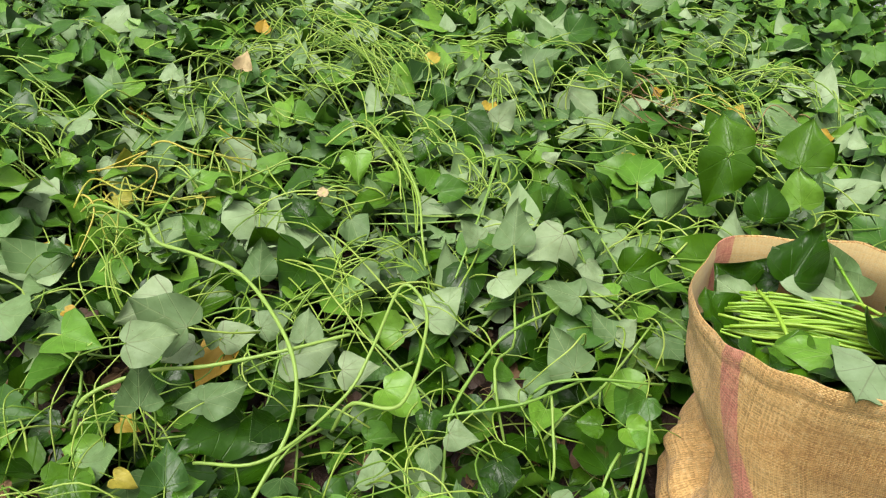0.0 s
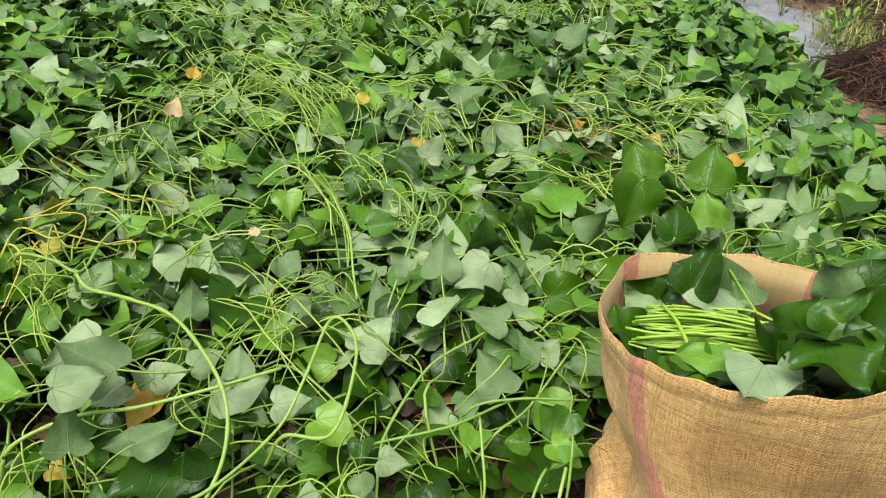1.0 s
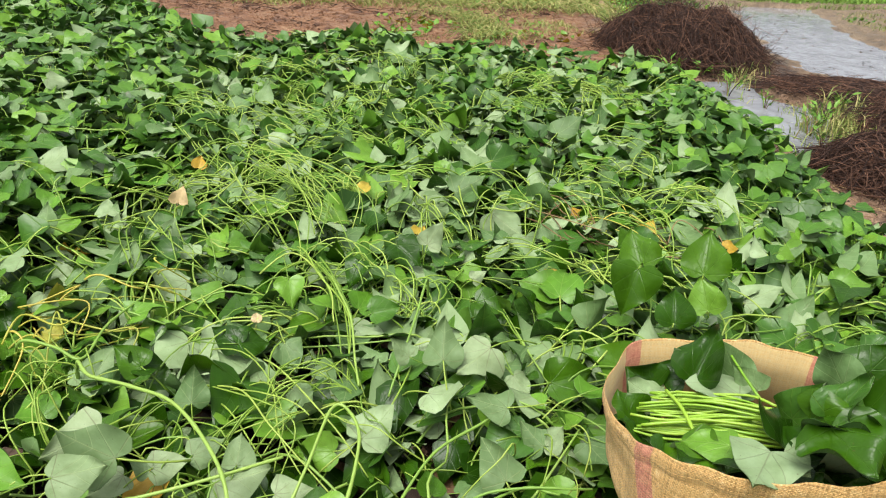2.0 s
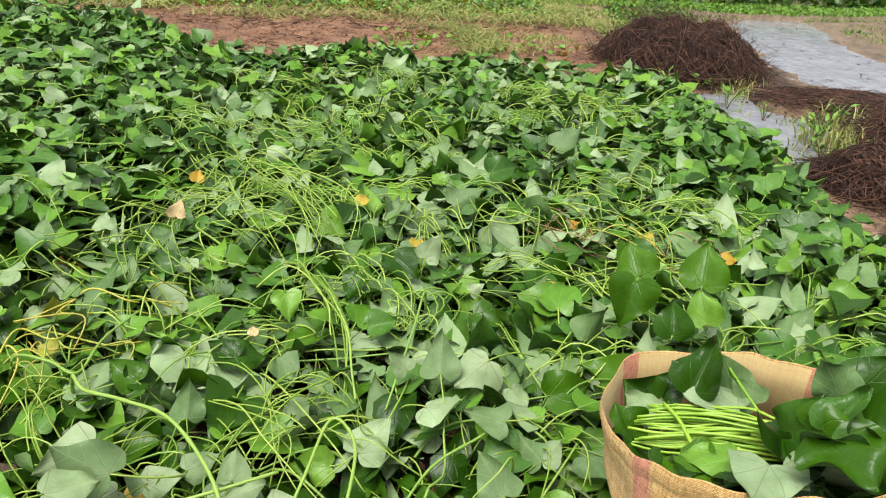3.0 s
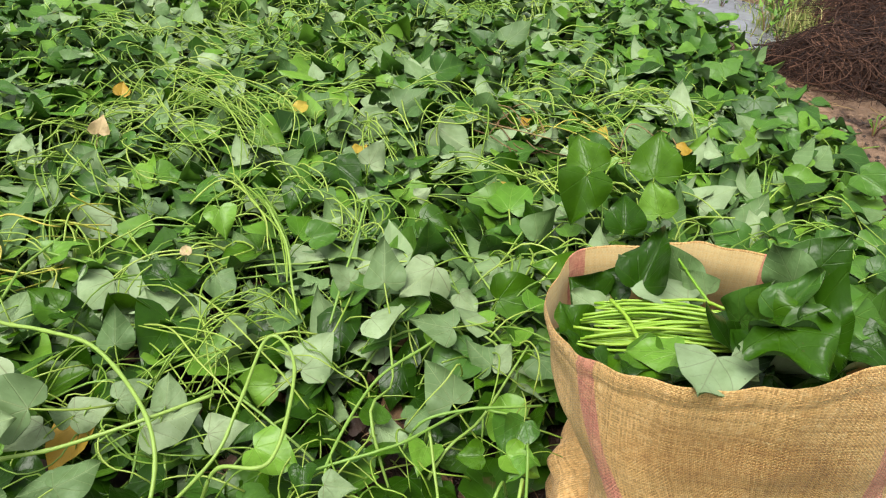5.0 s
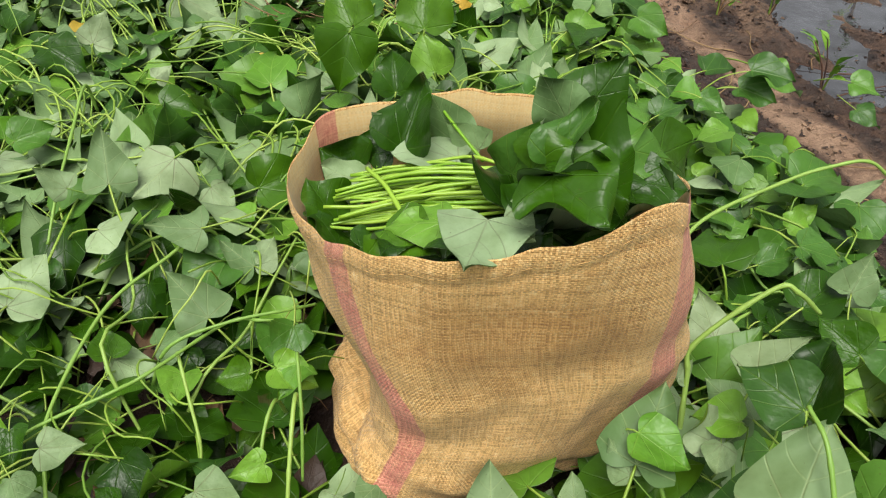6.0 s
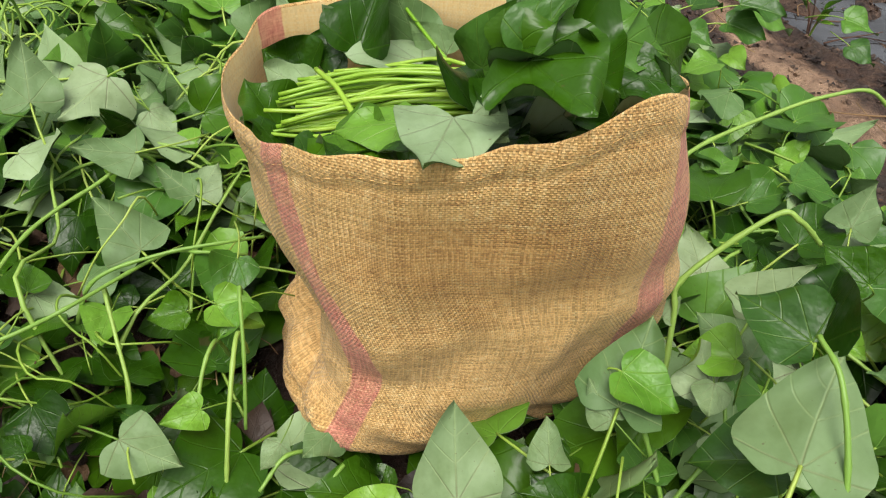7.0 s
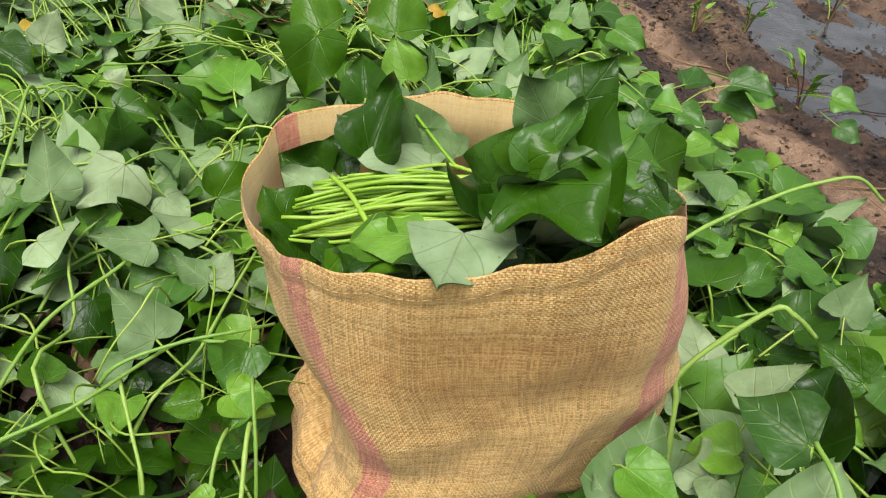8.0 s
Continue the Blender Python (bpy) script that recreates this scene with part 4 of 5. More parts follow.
def show_leaves(pool, rows):
    """Leaves that lie on top of the crop: x, y, z, turn about x, y, z in degrees, length."""
    for k, (x, y, z, rx, ry, rz, size) in enumerate(rows):
        size *= 0.86 if z < 0.3 and y < 2.2 else 1.0
        m = pose(x, y, z, rx, ry, rz) @ Matrix.Diagonal((size, size, size, 1))
        put_leaf(plant_at(x, y), pool, k % 4 if z < 0.3 else 4 + k % 2, m)
        c = m @ Vector((0, 0.45, 0))
        OVER.append((c.x, c.y, min(z, (m @ Vector((0, 0.94, 0))).z), max(0.05, size * 0.62)))


# beside the looped vine
show_leaves(SHOWN_PALE, (
    (-0.465, 1.188, 0.27, -174, 44, -47, 0.150),
    (-0.382, 1.076, 0.3, 161, 25, -107, 0.125),
    (-0.461, 0.99, 0.33, 175, -29, 111, 0.105),
    (-0.434, 0.936, 0.22, 141, -21, -145, 0.113),
    (-0.331, 0.987, 0.2, 177, 37, -70, 0.075),
    (-0.324, 0.972, 0.21, 178, -24, 123, 0.102),
    (-0.348, 1.13, 0.22, 155, 22, -104, 0.052),
    (-0.344, 1.136, 0.22, -166, -31, 110, 0.094),
    (-0.399, 1.122, 0.21, -175, 17, -41, 0.096),
    (-0.318, 1.32, 0.24, 146, -5, -168, 0.1),
    (-0.175, 1.152, 0.22, 154, -2, -177, 0.087),
    (-0.279, 1.187, 0.21, 178, -28, 124, 0.092),
    (-0.157, 1.582, 0.23, -148, -24, 15, 0.116),
    (-0.105, 1.41, 0.22, -167, -25, 54, 0.089),
))
# between the looped vine and the sack
show_leaves(SHOWN_PALE, (
    (-0.085, 1.096, 0.2, 180, -32, 98, 0.099),
    (0.253, 1.48, 0.27, 157, 2, 180, 0.129),
    (0.375, 1.545, 0.27, -158, 18, -45, 0.147),
    (0.405, 1.346, 0.24, -177, 27, -106, 0.118),
    (0.391, 1.164, 0.19, 150, 20, -160, 0.132),
    (0.483, 1.264, 0.2, 177, 27, -145, 0.092),
    (0.483, 1.264, 0.2, 150, -9, 130, 0.08),
    (0.169, 1.545, 0.23, 142, 29, -141, 0.084),
    (0.145, 0.963, 0.2, -168, -20, 78, 0.076),
    (0.108, 0.931, 0.19, -155, -8, 15, 0.064),
    (0.432, 1.499, 0.22, -147, -18, 32, 0.084),
    (0.587, 1.282, 0.2, -168, -23, 21, 0.105),
    (0.338, 0.866, 0.15, -163, -16, 47, 0.109),
    (-0.212, 1.118, 0.2, -174, -18, 110, 0.134),
))
# green ones among the pulled vines
show_leaves(SHOWN_GREEN, (
    (-0.312, 0.762, 0.24, 29, 9, 21, 0.097),
    (0.505, 1.105, 0.2, -19, -2, 151, 0.087),
    (0.523, 1.079, 0.22, -24, -13, 154, 0.084),
))
show_leaves(SHOWN_YOUNG, (
    (-0.305, 0.773, 0.22, -2, 17, -56, 0.066),
    (0.481, 1.018, 0.2, -9, 20, -128, 0.087),
    (0.006, 1.064, 0.19, -10, 15, -114, 0.116),
    (0.521, 1.013, 0.2, -3, -4, 137, 0.079),
    (0.439, 0.883, 0.15, 4, -34, 101, 0.068),
))
show_leaves(SHOWN_DARK, (
    (0.103, 1.007, 0.2, -21, 2, -178, 0.069),
    (0.523, 1.473, 0.22, 19, 42, -68, 0.147),
    (0.439, 1.042, 0.17, -2, -25, 89, 0.066),
    (-0.28, 1.588, 0.22, -6, 30, -60, 0.119),
    (-0.28, 1.588, 0.22, 18, -27, 59, 0.115),
    (-0.491, 1.435, 0.25, -9, 27, -57, 0.103),
))
# standing behind the sack
show_leaves(SHOWN_DARK, (
    (0.795, 1.781, 0.4, 48, -14, 0, 0.121),
    (0.782, 1.761, 0.4, -51, -9, 159, 0.141),
    (0.938, 1.702, 0.42, 54, 0, -22, 0.136),
    (0.839, 1.579, 0.34, 57, -4, -13, 0.102),
    (-0.472, 1.436, 0.25, 34, -31, 55, 0.111),
    (0.87, 2.185, 0.3, -27, -16, 139, 0.063),
    (0.096, 2.235, 0.2, -20, 29, -141, 0.125),
    (-0.02, 2.101, 0.2, -33, -10, 170, 0.112),
    (0.355, 1.883, 0.2, -5, 23, -110, 0.129),
    (0.607, 1.666, 0.2, 14, 39, -62, 0.107),
))
show_leaves(SHOWN_GREEN, (
    (0.949, 1.65, 0.34, 62, -15, -11, 0.104),
    (0.463, 3.0, 0.24, 19, 34, -58, 0.157),
    (0.05, 1.796, 0.2, 15, 39, -68, 0.105),
))
show_leaves(SHOWN_YOUNG, (
    (-0.201, 1.865, 0.26, -41, -2, -155, 0.114),
))
# fading ones
show_leaves(SHOWN_YELLOW, (
    (1.022, 2.495, 0.16, 37, 4, -27, 0.082),
    (0.6, 2.113, 0.16, 5, 23, -71, 0.089),
    (-0.735, 2.768, 0.24, 45, 20, 14, 0.063),
    (0.751, 2.605, 0.18, 20, 22, -47, 0.064),
    (0.162, 2.372, 0.18, 14, 14, -17, 0.066),
    (-0.067, 2.649, 0.22, 27, 14, -22, 0.068),
    (-0.763, 1.619, 0.20, 16, -22, 81, 0.062),
    (1.287, 2.381, 0.17, 9, 30, -74, 0.062),
    (-0.524, 0.991, 0.1, -19, 14, -100, 0.057),
    (-0.478, 0.862, 0.1, -7, 13, -100, 0.055),
    (-0.716, 1.192, 0.2, -22, 14, -104, 0.042),
))
show_leaves(SHOWN_TAN, (
    (-0.696, 2.4, 0.25, 55, 13, 5, 0.073),
    (-0.258, 1.697, 0.22, 36, 0, 6, 0.04),
    (0.838, 2.528, 0.16, -8, -23, 97, 0.045),
))
# in the middle of the bed
show_leaves(SHOWN_PALE, (
    (0.301, 2.721, 0.2, 150, -43, 129, 0.151),
    (0.163, 2.648, 0.2, -169, -41, 69, 0.122),
    (0.436, 2.539, 0.2, -149, -35, 39, 0.164),
    (0.109, 2.325, 0.2, -142, -35, 38, 0.08),
    (1.677, 2.866, 0.15, -161, 23, -96, 0.172),
    (1.051, 3.123, 0.2, 154, -41, 95, 0.066),
    (0.174, 2.638, 0.2, -160, -40, 45, 0.144),
    (0.2, 2.244, 0.2, 132, -28, 159, 0.103),
    (0.349, 2.019, 0.2, 155, -40, 131, 0.064),
    (0.61, 2.42, 0.2, -161, -32, 49, 0.088),
    (0.451, 3.689, 0.2, -132, 28, -23, 0.102),
    (0.827, 3.548, 0.2, 157, -24, 120, 0.173),
    (-1.693, 3.563, 0.36, -151, -49, 86, 0.106),
))
show_leaves(SHOWN_GREEN, (
    (-0.194, 2.497, 0.22, -23, 34, -128, 0.135),
))
# in front of the sack and along its far corner
show_leaves(SHOWN_PALE, (
    (0.903, 0.655, 0.28, 158, -10, 137, 0.149),
    (0.895, 0.648, 0.27, 168, 24, -173, 0.065),
    (1.065, 0.644, 0.33, 174, 32, -158, 0.086),
    (1.084, 0.682, 0.36, 151, -21, 115, 0.094),
    (1.017, 0.64, 0.3, 123, 16, -163, 0.079),
    (1.007, 0.63, 0.32, -155, -5, -42, 0.047),
    (0.964, 0.481, 0.4, 164, 4, 130, 0.138),
    (1.211, 0.875, 0.2, 152, 27, 156, 0.11),
    (1.16, 0.724, 0.28, 151, 2, 105, 0.111),
    (0.695, 0.628, 0.22, 157, 10, 161, 0.131),
))
show_leaves(SHOWN_YOUNG, (
    (0.916, 0.683, 0.31, -11, 16, -148, 0.084),
    (1.039, 0.643, 0.34, -7, -17, 54, 0.066),
))
show_leaves(SHOWN_GREEN, (
    (1.044, 0.582, 0.44, 6, -25, 19, 0.095),
    (1.026, 0.533, 0.3, -12, -15, 65, 0.097),
))
show_leaves(SHOWN_DARK, (
    (0.806, 0.781, 0.12, 13, 8, -107, 0.093),
    (1.045, 0.579, 0.44, 37, -38, -62, 0.112),
))
# between the sack and the path
show_leaves(SHOWN_PALE, (
    (0.826, 0.649, 0.2, 164, -2, 160, 0.073),
    (0.527, 0.803, 0.15, -157, 17, -43, 0.049),
    (0.598, 0.808, 0.15, -172, 13, -57, 0.071),
    (1.416, 0.83, 0.3, 149, -3, 126, 0.078),
    (1.061, 0.787, 0.25, 156, -12, 116, 0.048),
))
show_leaves(SHOWN_DARK, (
    (1.196, 0.645, 0.42, 22, -30, 9, 0.073),
    (1.363, 0.86, 0.25, 31, 3, -77, 0.132),
))
show_leaves(SHOWN_YOUNG, (
    (1.602, 1.124, 0.2, 36, 18, -65, 0.061),
))
show_leaves(SHOWN_GREEN, (
    (1.436, 1.048, 0.2, 20, 31, -96, 0.113),
    (1.426, 1.19, 0.2, -1, 19, -150, 0.098),
    (1.827, 1.645, 0.2, -3, 29, -140, 0.129),
    (1.965, 1.721, 0.2, -4, 13, -140, 0.151),
    (1.621, 1.546, 0.25, -5, 28, -152, 0.091),
    (1.633, 1.705, 0.2, -28, 40, -162, 0.115),
))

# along the edge of the bed by the path
show_leaves(SHOWN_GREEN, (
    (1.503, 1.541, 0.22, 20, 4, -82, 0.111),
    (1.795, 1.755, 0.2, 9, 7, -87, 0.145),
    (1.844, 1.642, 0.25, 4, 19, -129, 0.142),
    (1.983, 1.403, 0.25, -5, 26, -158, 0.085),
    (2.084, 1.527, 0.25, -3, 20, -139, 0.107),
    (1.443, 1.697, 0.2, 20, 23, -89, 0.125),
    (1.79, 2.118, 0.2, -13, 43, -158, 0.14),
    (1.535, 2.068, 0.2, 22, 26, -84, 0.148),
    (1.418, 1.139, 0.18, 23, 19, -77, 0.099),
    (1.41, 1.019, 0.2, 24, 16, -93, 0.099),
))
show_leaves(SHOWN_YOUNG, (
    (1.494, 1.335, 0.18, 37, 14, -80, 0.068),
    (1.55, 1.101, 0.2, 28, 27, -75, 0.074),
))

for x, y in scatter(*NEAR, 400):
    m, kind = random_leaf(x, y)
    u = rng.random()
    deep_green = clump(x, y, 70.0)
    if lush(x, y) > 0.5:
        pool = GREEN if u < 0.74 else DARK if u < 0.82 else YOUNG
    else:
        pool = DARK if u < (0.52 if y < 1.6 else 0.18) + 0.45 * deep_green else YOUNG if u > (0.66 if x < -0.3 and y < 2.0 else 0.86) else BROWN if 0.652 < u < 0.655 else YELLOW if x < -0.3 and 0.600 < u < 0.612 else GREEN
    put_leaf(plant_at(x, y), pool, kind, m)

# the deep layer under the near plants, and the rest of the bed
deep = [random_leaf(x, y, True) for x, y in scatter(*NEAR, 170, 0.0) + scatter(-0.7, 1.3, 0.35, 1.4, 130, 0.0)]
# the dark leaf colour on both sides stands in for shade down here
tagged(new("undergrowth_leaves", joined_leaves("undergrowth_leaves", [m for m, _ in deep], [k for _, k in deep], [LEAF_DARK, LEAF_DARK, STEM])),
       "layer of smaller leaves low in the crop, coloured dark for shade", "foliage", kind="stuff")
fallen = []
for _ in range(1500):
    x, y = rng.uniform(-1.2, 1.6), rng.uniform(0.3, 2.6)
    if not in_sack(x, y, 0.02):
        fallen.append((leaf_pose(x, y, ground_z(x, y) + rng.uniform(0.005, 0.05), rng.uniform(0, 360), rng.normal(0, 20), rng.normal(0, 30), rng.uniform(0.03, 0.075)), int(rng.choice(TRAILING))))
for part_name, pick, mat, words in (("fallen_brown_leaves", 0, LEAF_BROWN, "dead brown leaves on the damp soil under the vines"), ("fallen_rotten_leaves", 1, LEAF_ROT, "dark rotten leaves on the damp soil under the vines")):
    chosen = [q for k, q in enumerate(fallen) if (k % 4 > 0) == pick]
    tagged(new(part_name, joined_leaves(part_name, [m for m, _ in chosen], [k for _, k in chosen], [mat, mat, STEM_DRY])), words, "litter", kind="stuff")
rest = []
for box, d in (((-4.8, -1.75, 0.25, 7.2), 320), ((-1.75, 2.3, 3.3, 6.2), 430), ((-4.8, 2.05, -1.8, 0.25), 260)):
    rest += [random_leaf(x, y) for x, y in scatter(*box, d)]
for pick, mats, part_name in ((lambda k: k % 7 != 0, [LEAF_TOP, LEAF_UNDER, STEM], "bed_leaves"), (lambda k: k % 7 == 0, [LEAF_YOUNG, LEAF_UNDER, STEM], "bed_young_leaves")):
    chosen = [q for k, q in enumerate(rest) if pick(k)]
    tagged(new(part_name, joined_leaves(part_name, [m for m, _ in chosen], [k for _, k in chosen], mats)), "dense sweet potato leaves covering the far bed", "foliage", kind="stuff")


def long_vine(points, r=0.0038):
    """A thick runner over the crop, through a few points."""
    x, y, z = points[0]
    p = plant_at(x, y)
    dx, dy = x - points[1][0], y - points[1][1]
    ln = max(0.01, math.hypot(dx, dy))
    points = [(x + 0.045 * dx / ln, y + 0.045 * dy / ln, z - 0.09)] + list(points)
    v, f = tube(spline(points, 8 * len(points)), r, r * 0.8, 7, 0.22)
    under(new("runner", mesh_of("runner", v, f, [VINE])), p, Matrix.Identity(4))


long_vine([(-0.62, 1.432, 0.26), (-0.563, 1.369, 0.27), (-0.455, 1.325, 0.28), (-0.319, 1.247, 0.29), (-0.18, 1.074, 0.27), (-0.147, 0.94, 0.22), (-0.19, 0.796, 0.16)], 0.0048)
long_vine([(-0.044, 0.994, 0.22), (0.052, 0.99, 0.24), (0.079, 1.165, 0.28), (0.046, 1.267, 0.28), (0.007, 1.27, 0.28), (-0.025, 1.117, 0.25), (-0.068, 1.023, 0.2), (-0.177, 0.864, 0.2), (-0.309, 0.856, 0.18)], 0.0040)
long_vine([(-0.557, 0.963, 0.2), (-0.453, 1.015, 0.23), (-0.338, 1.036, 0.24), (-0.203, 1.073, 0.26), (-0.074, 1.14, 0.26)], 0.0044)
long_vine([(0.412, 1.365, 0.22), (0.338, 1.317, 0.21), (0.231, 1.223, 0.2), (0.152, 1.057, 0.18), (0.14, 0.975, 0.16), (0.143, 0.859, 0.13)], 0.0036)
long_vine([(0.326, 1.107, 0.2), (0.423, 1.117, 0.22), (0.522, 1.119, 0.22), (0.57, 1.14, 0.2)], 0.0032)
long_vine([(1.18, 1.00, 0.22), (1.287, 1.08, 0.28), (1.486, 1.101, 0.33), (1.583, 1.088, 0.36), (1.645, 1.069, 0.37), (1.70, 1.04, 0.33)], 0.0042)
long_vine([(1.04, 0.70, 0.12), (1.075, 0.78, 0.25), (1.09, 0.806, 0.3), (1.189, 0.797, 0.4), (1.219, 0.779, 0.4), (1.264, 0.764, 0.36)], 0.0046)
long_vine([(0.985, 0.40, 0.30), (0.998, 0.455, 0.40), (1.012, 0.52, 0.465), (1.024, 0.569, 0.472)], 0.0034)
long_vine([(-0.812, 1.534, 0.24), (-0.71, 1.502, 0.25), (-0.631, 1.474, 0.24), (-0.639, 1.64, 0.23), (-0.62, 1.839, 0.2)], 0.0042)
long_vine([(-0.10, 1.98, 0.22), (-0.049, 1.83, 0.25), (0.003, 1.683, 0.25), (0.028, 1.547, 0.22), (0.047, 1.459, 0.2)], 0.0036)
long_vine([(0.515, 1.00, 0.24), (0.505, 0.93, 0.19), (0.490, 0.87, 0.10)], 0.0032)
long_vine([(0.50, 0.952, 0.2), (0.471, 0.861, 0.15), (0.449, 0.796, 0.06)], 0.0038)
long_vine([(0.47, 0.984, 0.16), (0.438, 0.921, 0.13), (0.419, 0.822, 0.05)], 0.0034)
long_vine([(0.338, 1.088, 0.2), (0.345, 1.02, 0.17), (0.35, 0.953, 0.12), (0.33, 0.927, 0.06)], 0.0032)
long_vine([(0.10, 1.02, 0.16), (0.239, 1.037, 0.2), (0.296, 1.043, 0.22), (0.42, 1.136, 0.2), (0.474, 1.107, 0.22), (0.54, 1.106, 0.2)], 0.0032)
long_vine([(0.956, 0.577, 0.16), (0.95, 0.635, 0.22), (0.945, 0.66, 0.25)], 0.0036)
long_vine([(0.969, 0.573, 0.18), (1.029, 0.599, 0.24), (1.049, 0.646, 0.28)], 0.0032)
long_vine([(0.586, 0.80, 0.1), (0.533, 0.79, 0.14), (0.491, 0.762, 0.12)], 0.0034)
long_vine([(0.204, 1.88, 0.27), (0.181, 1.709, 0.26), (0.148, 1.555, 0.22), (0.12, 1.47, 0.16)], 0.0036)


def strands(n, box, length, r):
    lines = []
    while len(lines) < n:
        cx, cy = rng.uniform(box[0], box[1]), rng.uniform(box[2], box[3])
        if lush(cx, cy) > 0.6 or in_sack(cx, cy, 0.15) or cx > bed_edge(cy) - 0.15 or cy > bed_end(cx):
            continue
        a0, bend = rng.uniform(0, 6.283), rng.normal(0, 1.3)
        for _ in range(rng.integers(4, 10)):
            a = a0 + rng.normal(0, 0.32)
            twist = bend + rng.normal(0, 0.65)
            ln = length * rng.uniform(0.6, 1.2)
            x, y = cx + rng.normal(0, 0.045), cy + rng.normal(0, 0.045)
            pts = [(x, y, canopy(x, y) - 0.06)]
            for q in range(5):
                a += twist * 0.3 + rng.normal(0, 0.12)
                x, y = x + ln / 5 * math.cos(a), y + ln / 5 * math.sin(a)
                if in_sack(x, y, 0.02):
                    break
                pts.append((x, y, canopy(x, y) + (0.01, 0.045, 0.05, 0.025, -0.06)[q] + rng.uniform(-0.025, 0.02)))
            if len(pts) > 3:
                lines.append((spline(pts, 15), r, r * 0.75))
    return lines


def sheaf(points, n, spread, r, mat, label):
    """Stalks that lie roughly side by side along one bent line."""
    base = np.array(points, dtype=float)
    root = tagged(new("stalk_sheaf"), label, "stalks", "sheaves of stalks")
    root.location = (points[0][0], points[0][1], ground_z(points[0][0], points[0][1]))
    for _ in range(n):
        off = rng.normal(0, spread, 3) * (1, 1, 0.5)
        q = base + off + rng.normal(0, spread * 0.7, base.shape) * (1, 1, 0.3) - (0, 0, 0.022)
        q[0, 2] -= 0.05
        q[-1, 2] -= 0.05
        line = spline(q, 24)[int(rng.uniform(0, 9)):24 - int(rng.uniform(0, 9))]
        v, f = tube(line - np.array(root.location), r * rng.uniform(0.75, 1.1), r * 0.7, 5)
        new("stalk", mesh_of("stalk", v, f, [mat])).parent = root
    return root


PALE_SHEAF = "pale green leaf stalks lying side by side on the bed"
sheaf([(-0.70, 2.58, 0.22), (-0.58, 2.82, 0.27), (-0.38, 2.70, 0.28), (-0.20, 2.43, 0.26), (-0.13, 2.18, 0.22)], 15, 0.07, 0.0028, STEM, PALE_SHEAF)
sheaf([(-0.62, 2.50, 0.22), (-0.45, 2.62, 0.27), (-0.25, 2.46, 0.26), (-0.18, 2.30, 0.22)], 10, 0.07, 0.0026, STEM, PALE_SHEAF)
sheaf([(-0.36, 2.00, 0.22), (-0.22, 2.07, 0.26), (-0.11, 1.91, 0.27), (-0.04, 1.70, 0.25), (0.03, 1.44, 0.21)], 8, 0.022, 0.0030, STEM, PALE_SHEAF)
sheaf([(-0.36, 1.48, 0.22), (-0.20, 1.38, 0.25), (-0.07, 1.22, 0.25), (0.0, 1.14, 0.22)], 7, 0.05, 0.0025, STEM, PALE_SHEAF)
sheaf([(-0.05, 1.56, 0.22), (-0.15, 1.38, 0.25), (-0.21, 1.18, 0.22)], 7, 0.055, 0.0025, STEM, PALE_SHEAF)
sheaf([(-0.30, 1.28, 0.22), (-0.14, 1.35, 0.25), (0.0, 1.42, 0.22)], 7, 0.055, 0.0025, STEM, PALE_SHEAF)
sheaf([(0.30, 2.14, 0.18), (0.50, 2.09, 0.22), (0.67, 2.05, 0.22), (0.92, 2.16, 0.17)], 9, 0.06, 0.0026, STEM, PALE_SHEAF)
STEM_YELLOW = stem_material("yellowing_stalk", [(0.0, (0.34, 0.42, 0.06)), (0.6, (0.50, 0.50, 0.07)), (1.0, (0.60, 0.50, 0.09))], 0.5)
YELLOW_SHEAF = "yellowing leaf stalks tangled on the bed"
sheaf([(-0.90, 1.57, 0.20), (-0.87, 1.72, 0.24), (-0.72, 1.65, 0.25), (-0.68, 1.83, 0.21)], 8, 0.06, 0.0030, STEM_YELLOW, YELLOW_SHEAF)
sheaf([(-0.84, 1.68, 0.20), (-0.74, 1.62, 0.25), (-0.67, 1.58, 0.25), (-0.66, 1.48, 0.21)], 6, 0.05, 0.0030, STEM_YELLOW, YELLOW_SHEAF)
sheaf([(-0.66, 1.95, 0.22), (-0.56, 1.84, 0.25), (-0.45, 1.92, 0.22)], 8, 0.07, 0.0026, STEM_YELLOW, YELLOW_SHEAF)
sheaf([(0.75, 2.46, 0.18), (0.88, 2.58, 0.22), (1.02, 2.50, 0.21), (1.12, 2.30, 0.17)], 8, 0.07, 0.0026, STEM_YELLOW, YELLOW_SHEAF)
BROWN_SHEAF = "brown withered stalks tangled on the bed"
sheaf([(0.54, 2.78, 0.18), (0.66, 2.60, 0.22), (0.73, 2.41, 0.22), (0.88, 2.56, 0.18)], 12, 0.07, 0.0026, STEM_DRY, BROWN_SHEAF)
sheaf([(0.95, 2.50, 0.18), (1.10, 2.42, 0.22), (1.22, 2.28, 0.18)], 7, 0.06, 0.0026, STEM_DRY, BROWN_SHEAF)
tagged(new("bare_leaf_stalks", tubes_mesh("bare_leaf_stalks", strands(500, (-1.2, 1.5, 1.4, 5.3), 0.42, 0.0031) + strands(130, (-0.7, 0.7, 0.45, 1.5), 0.30, 0.0023) + strands(260, (-1.0, 1.5, 2.6, 5.3), 0.44, 0.0033), STEM)), "tangle of thin yellow-green leaf stalks across the bed", "stalks", kind="stuff")


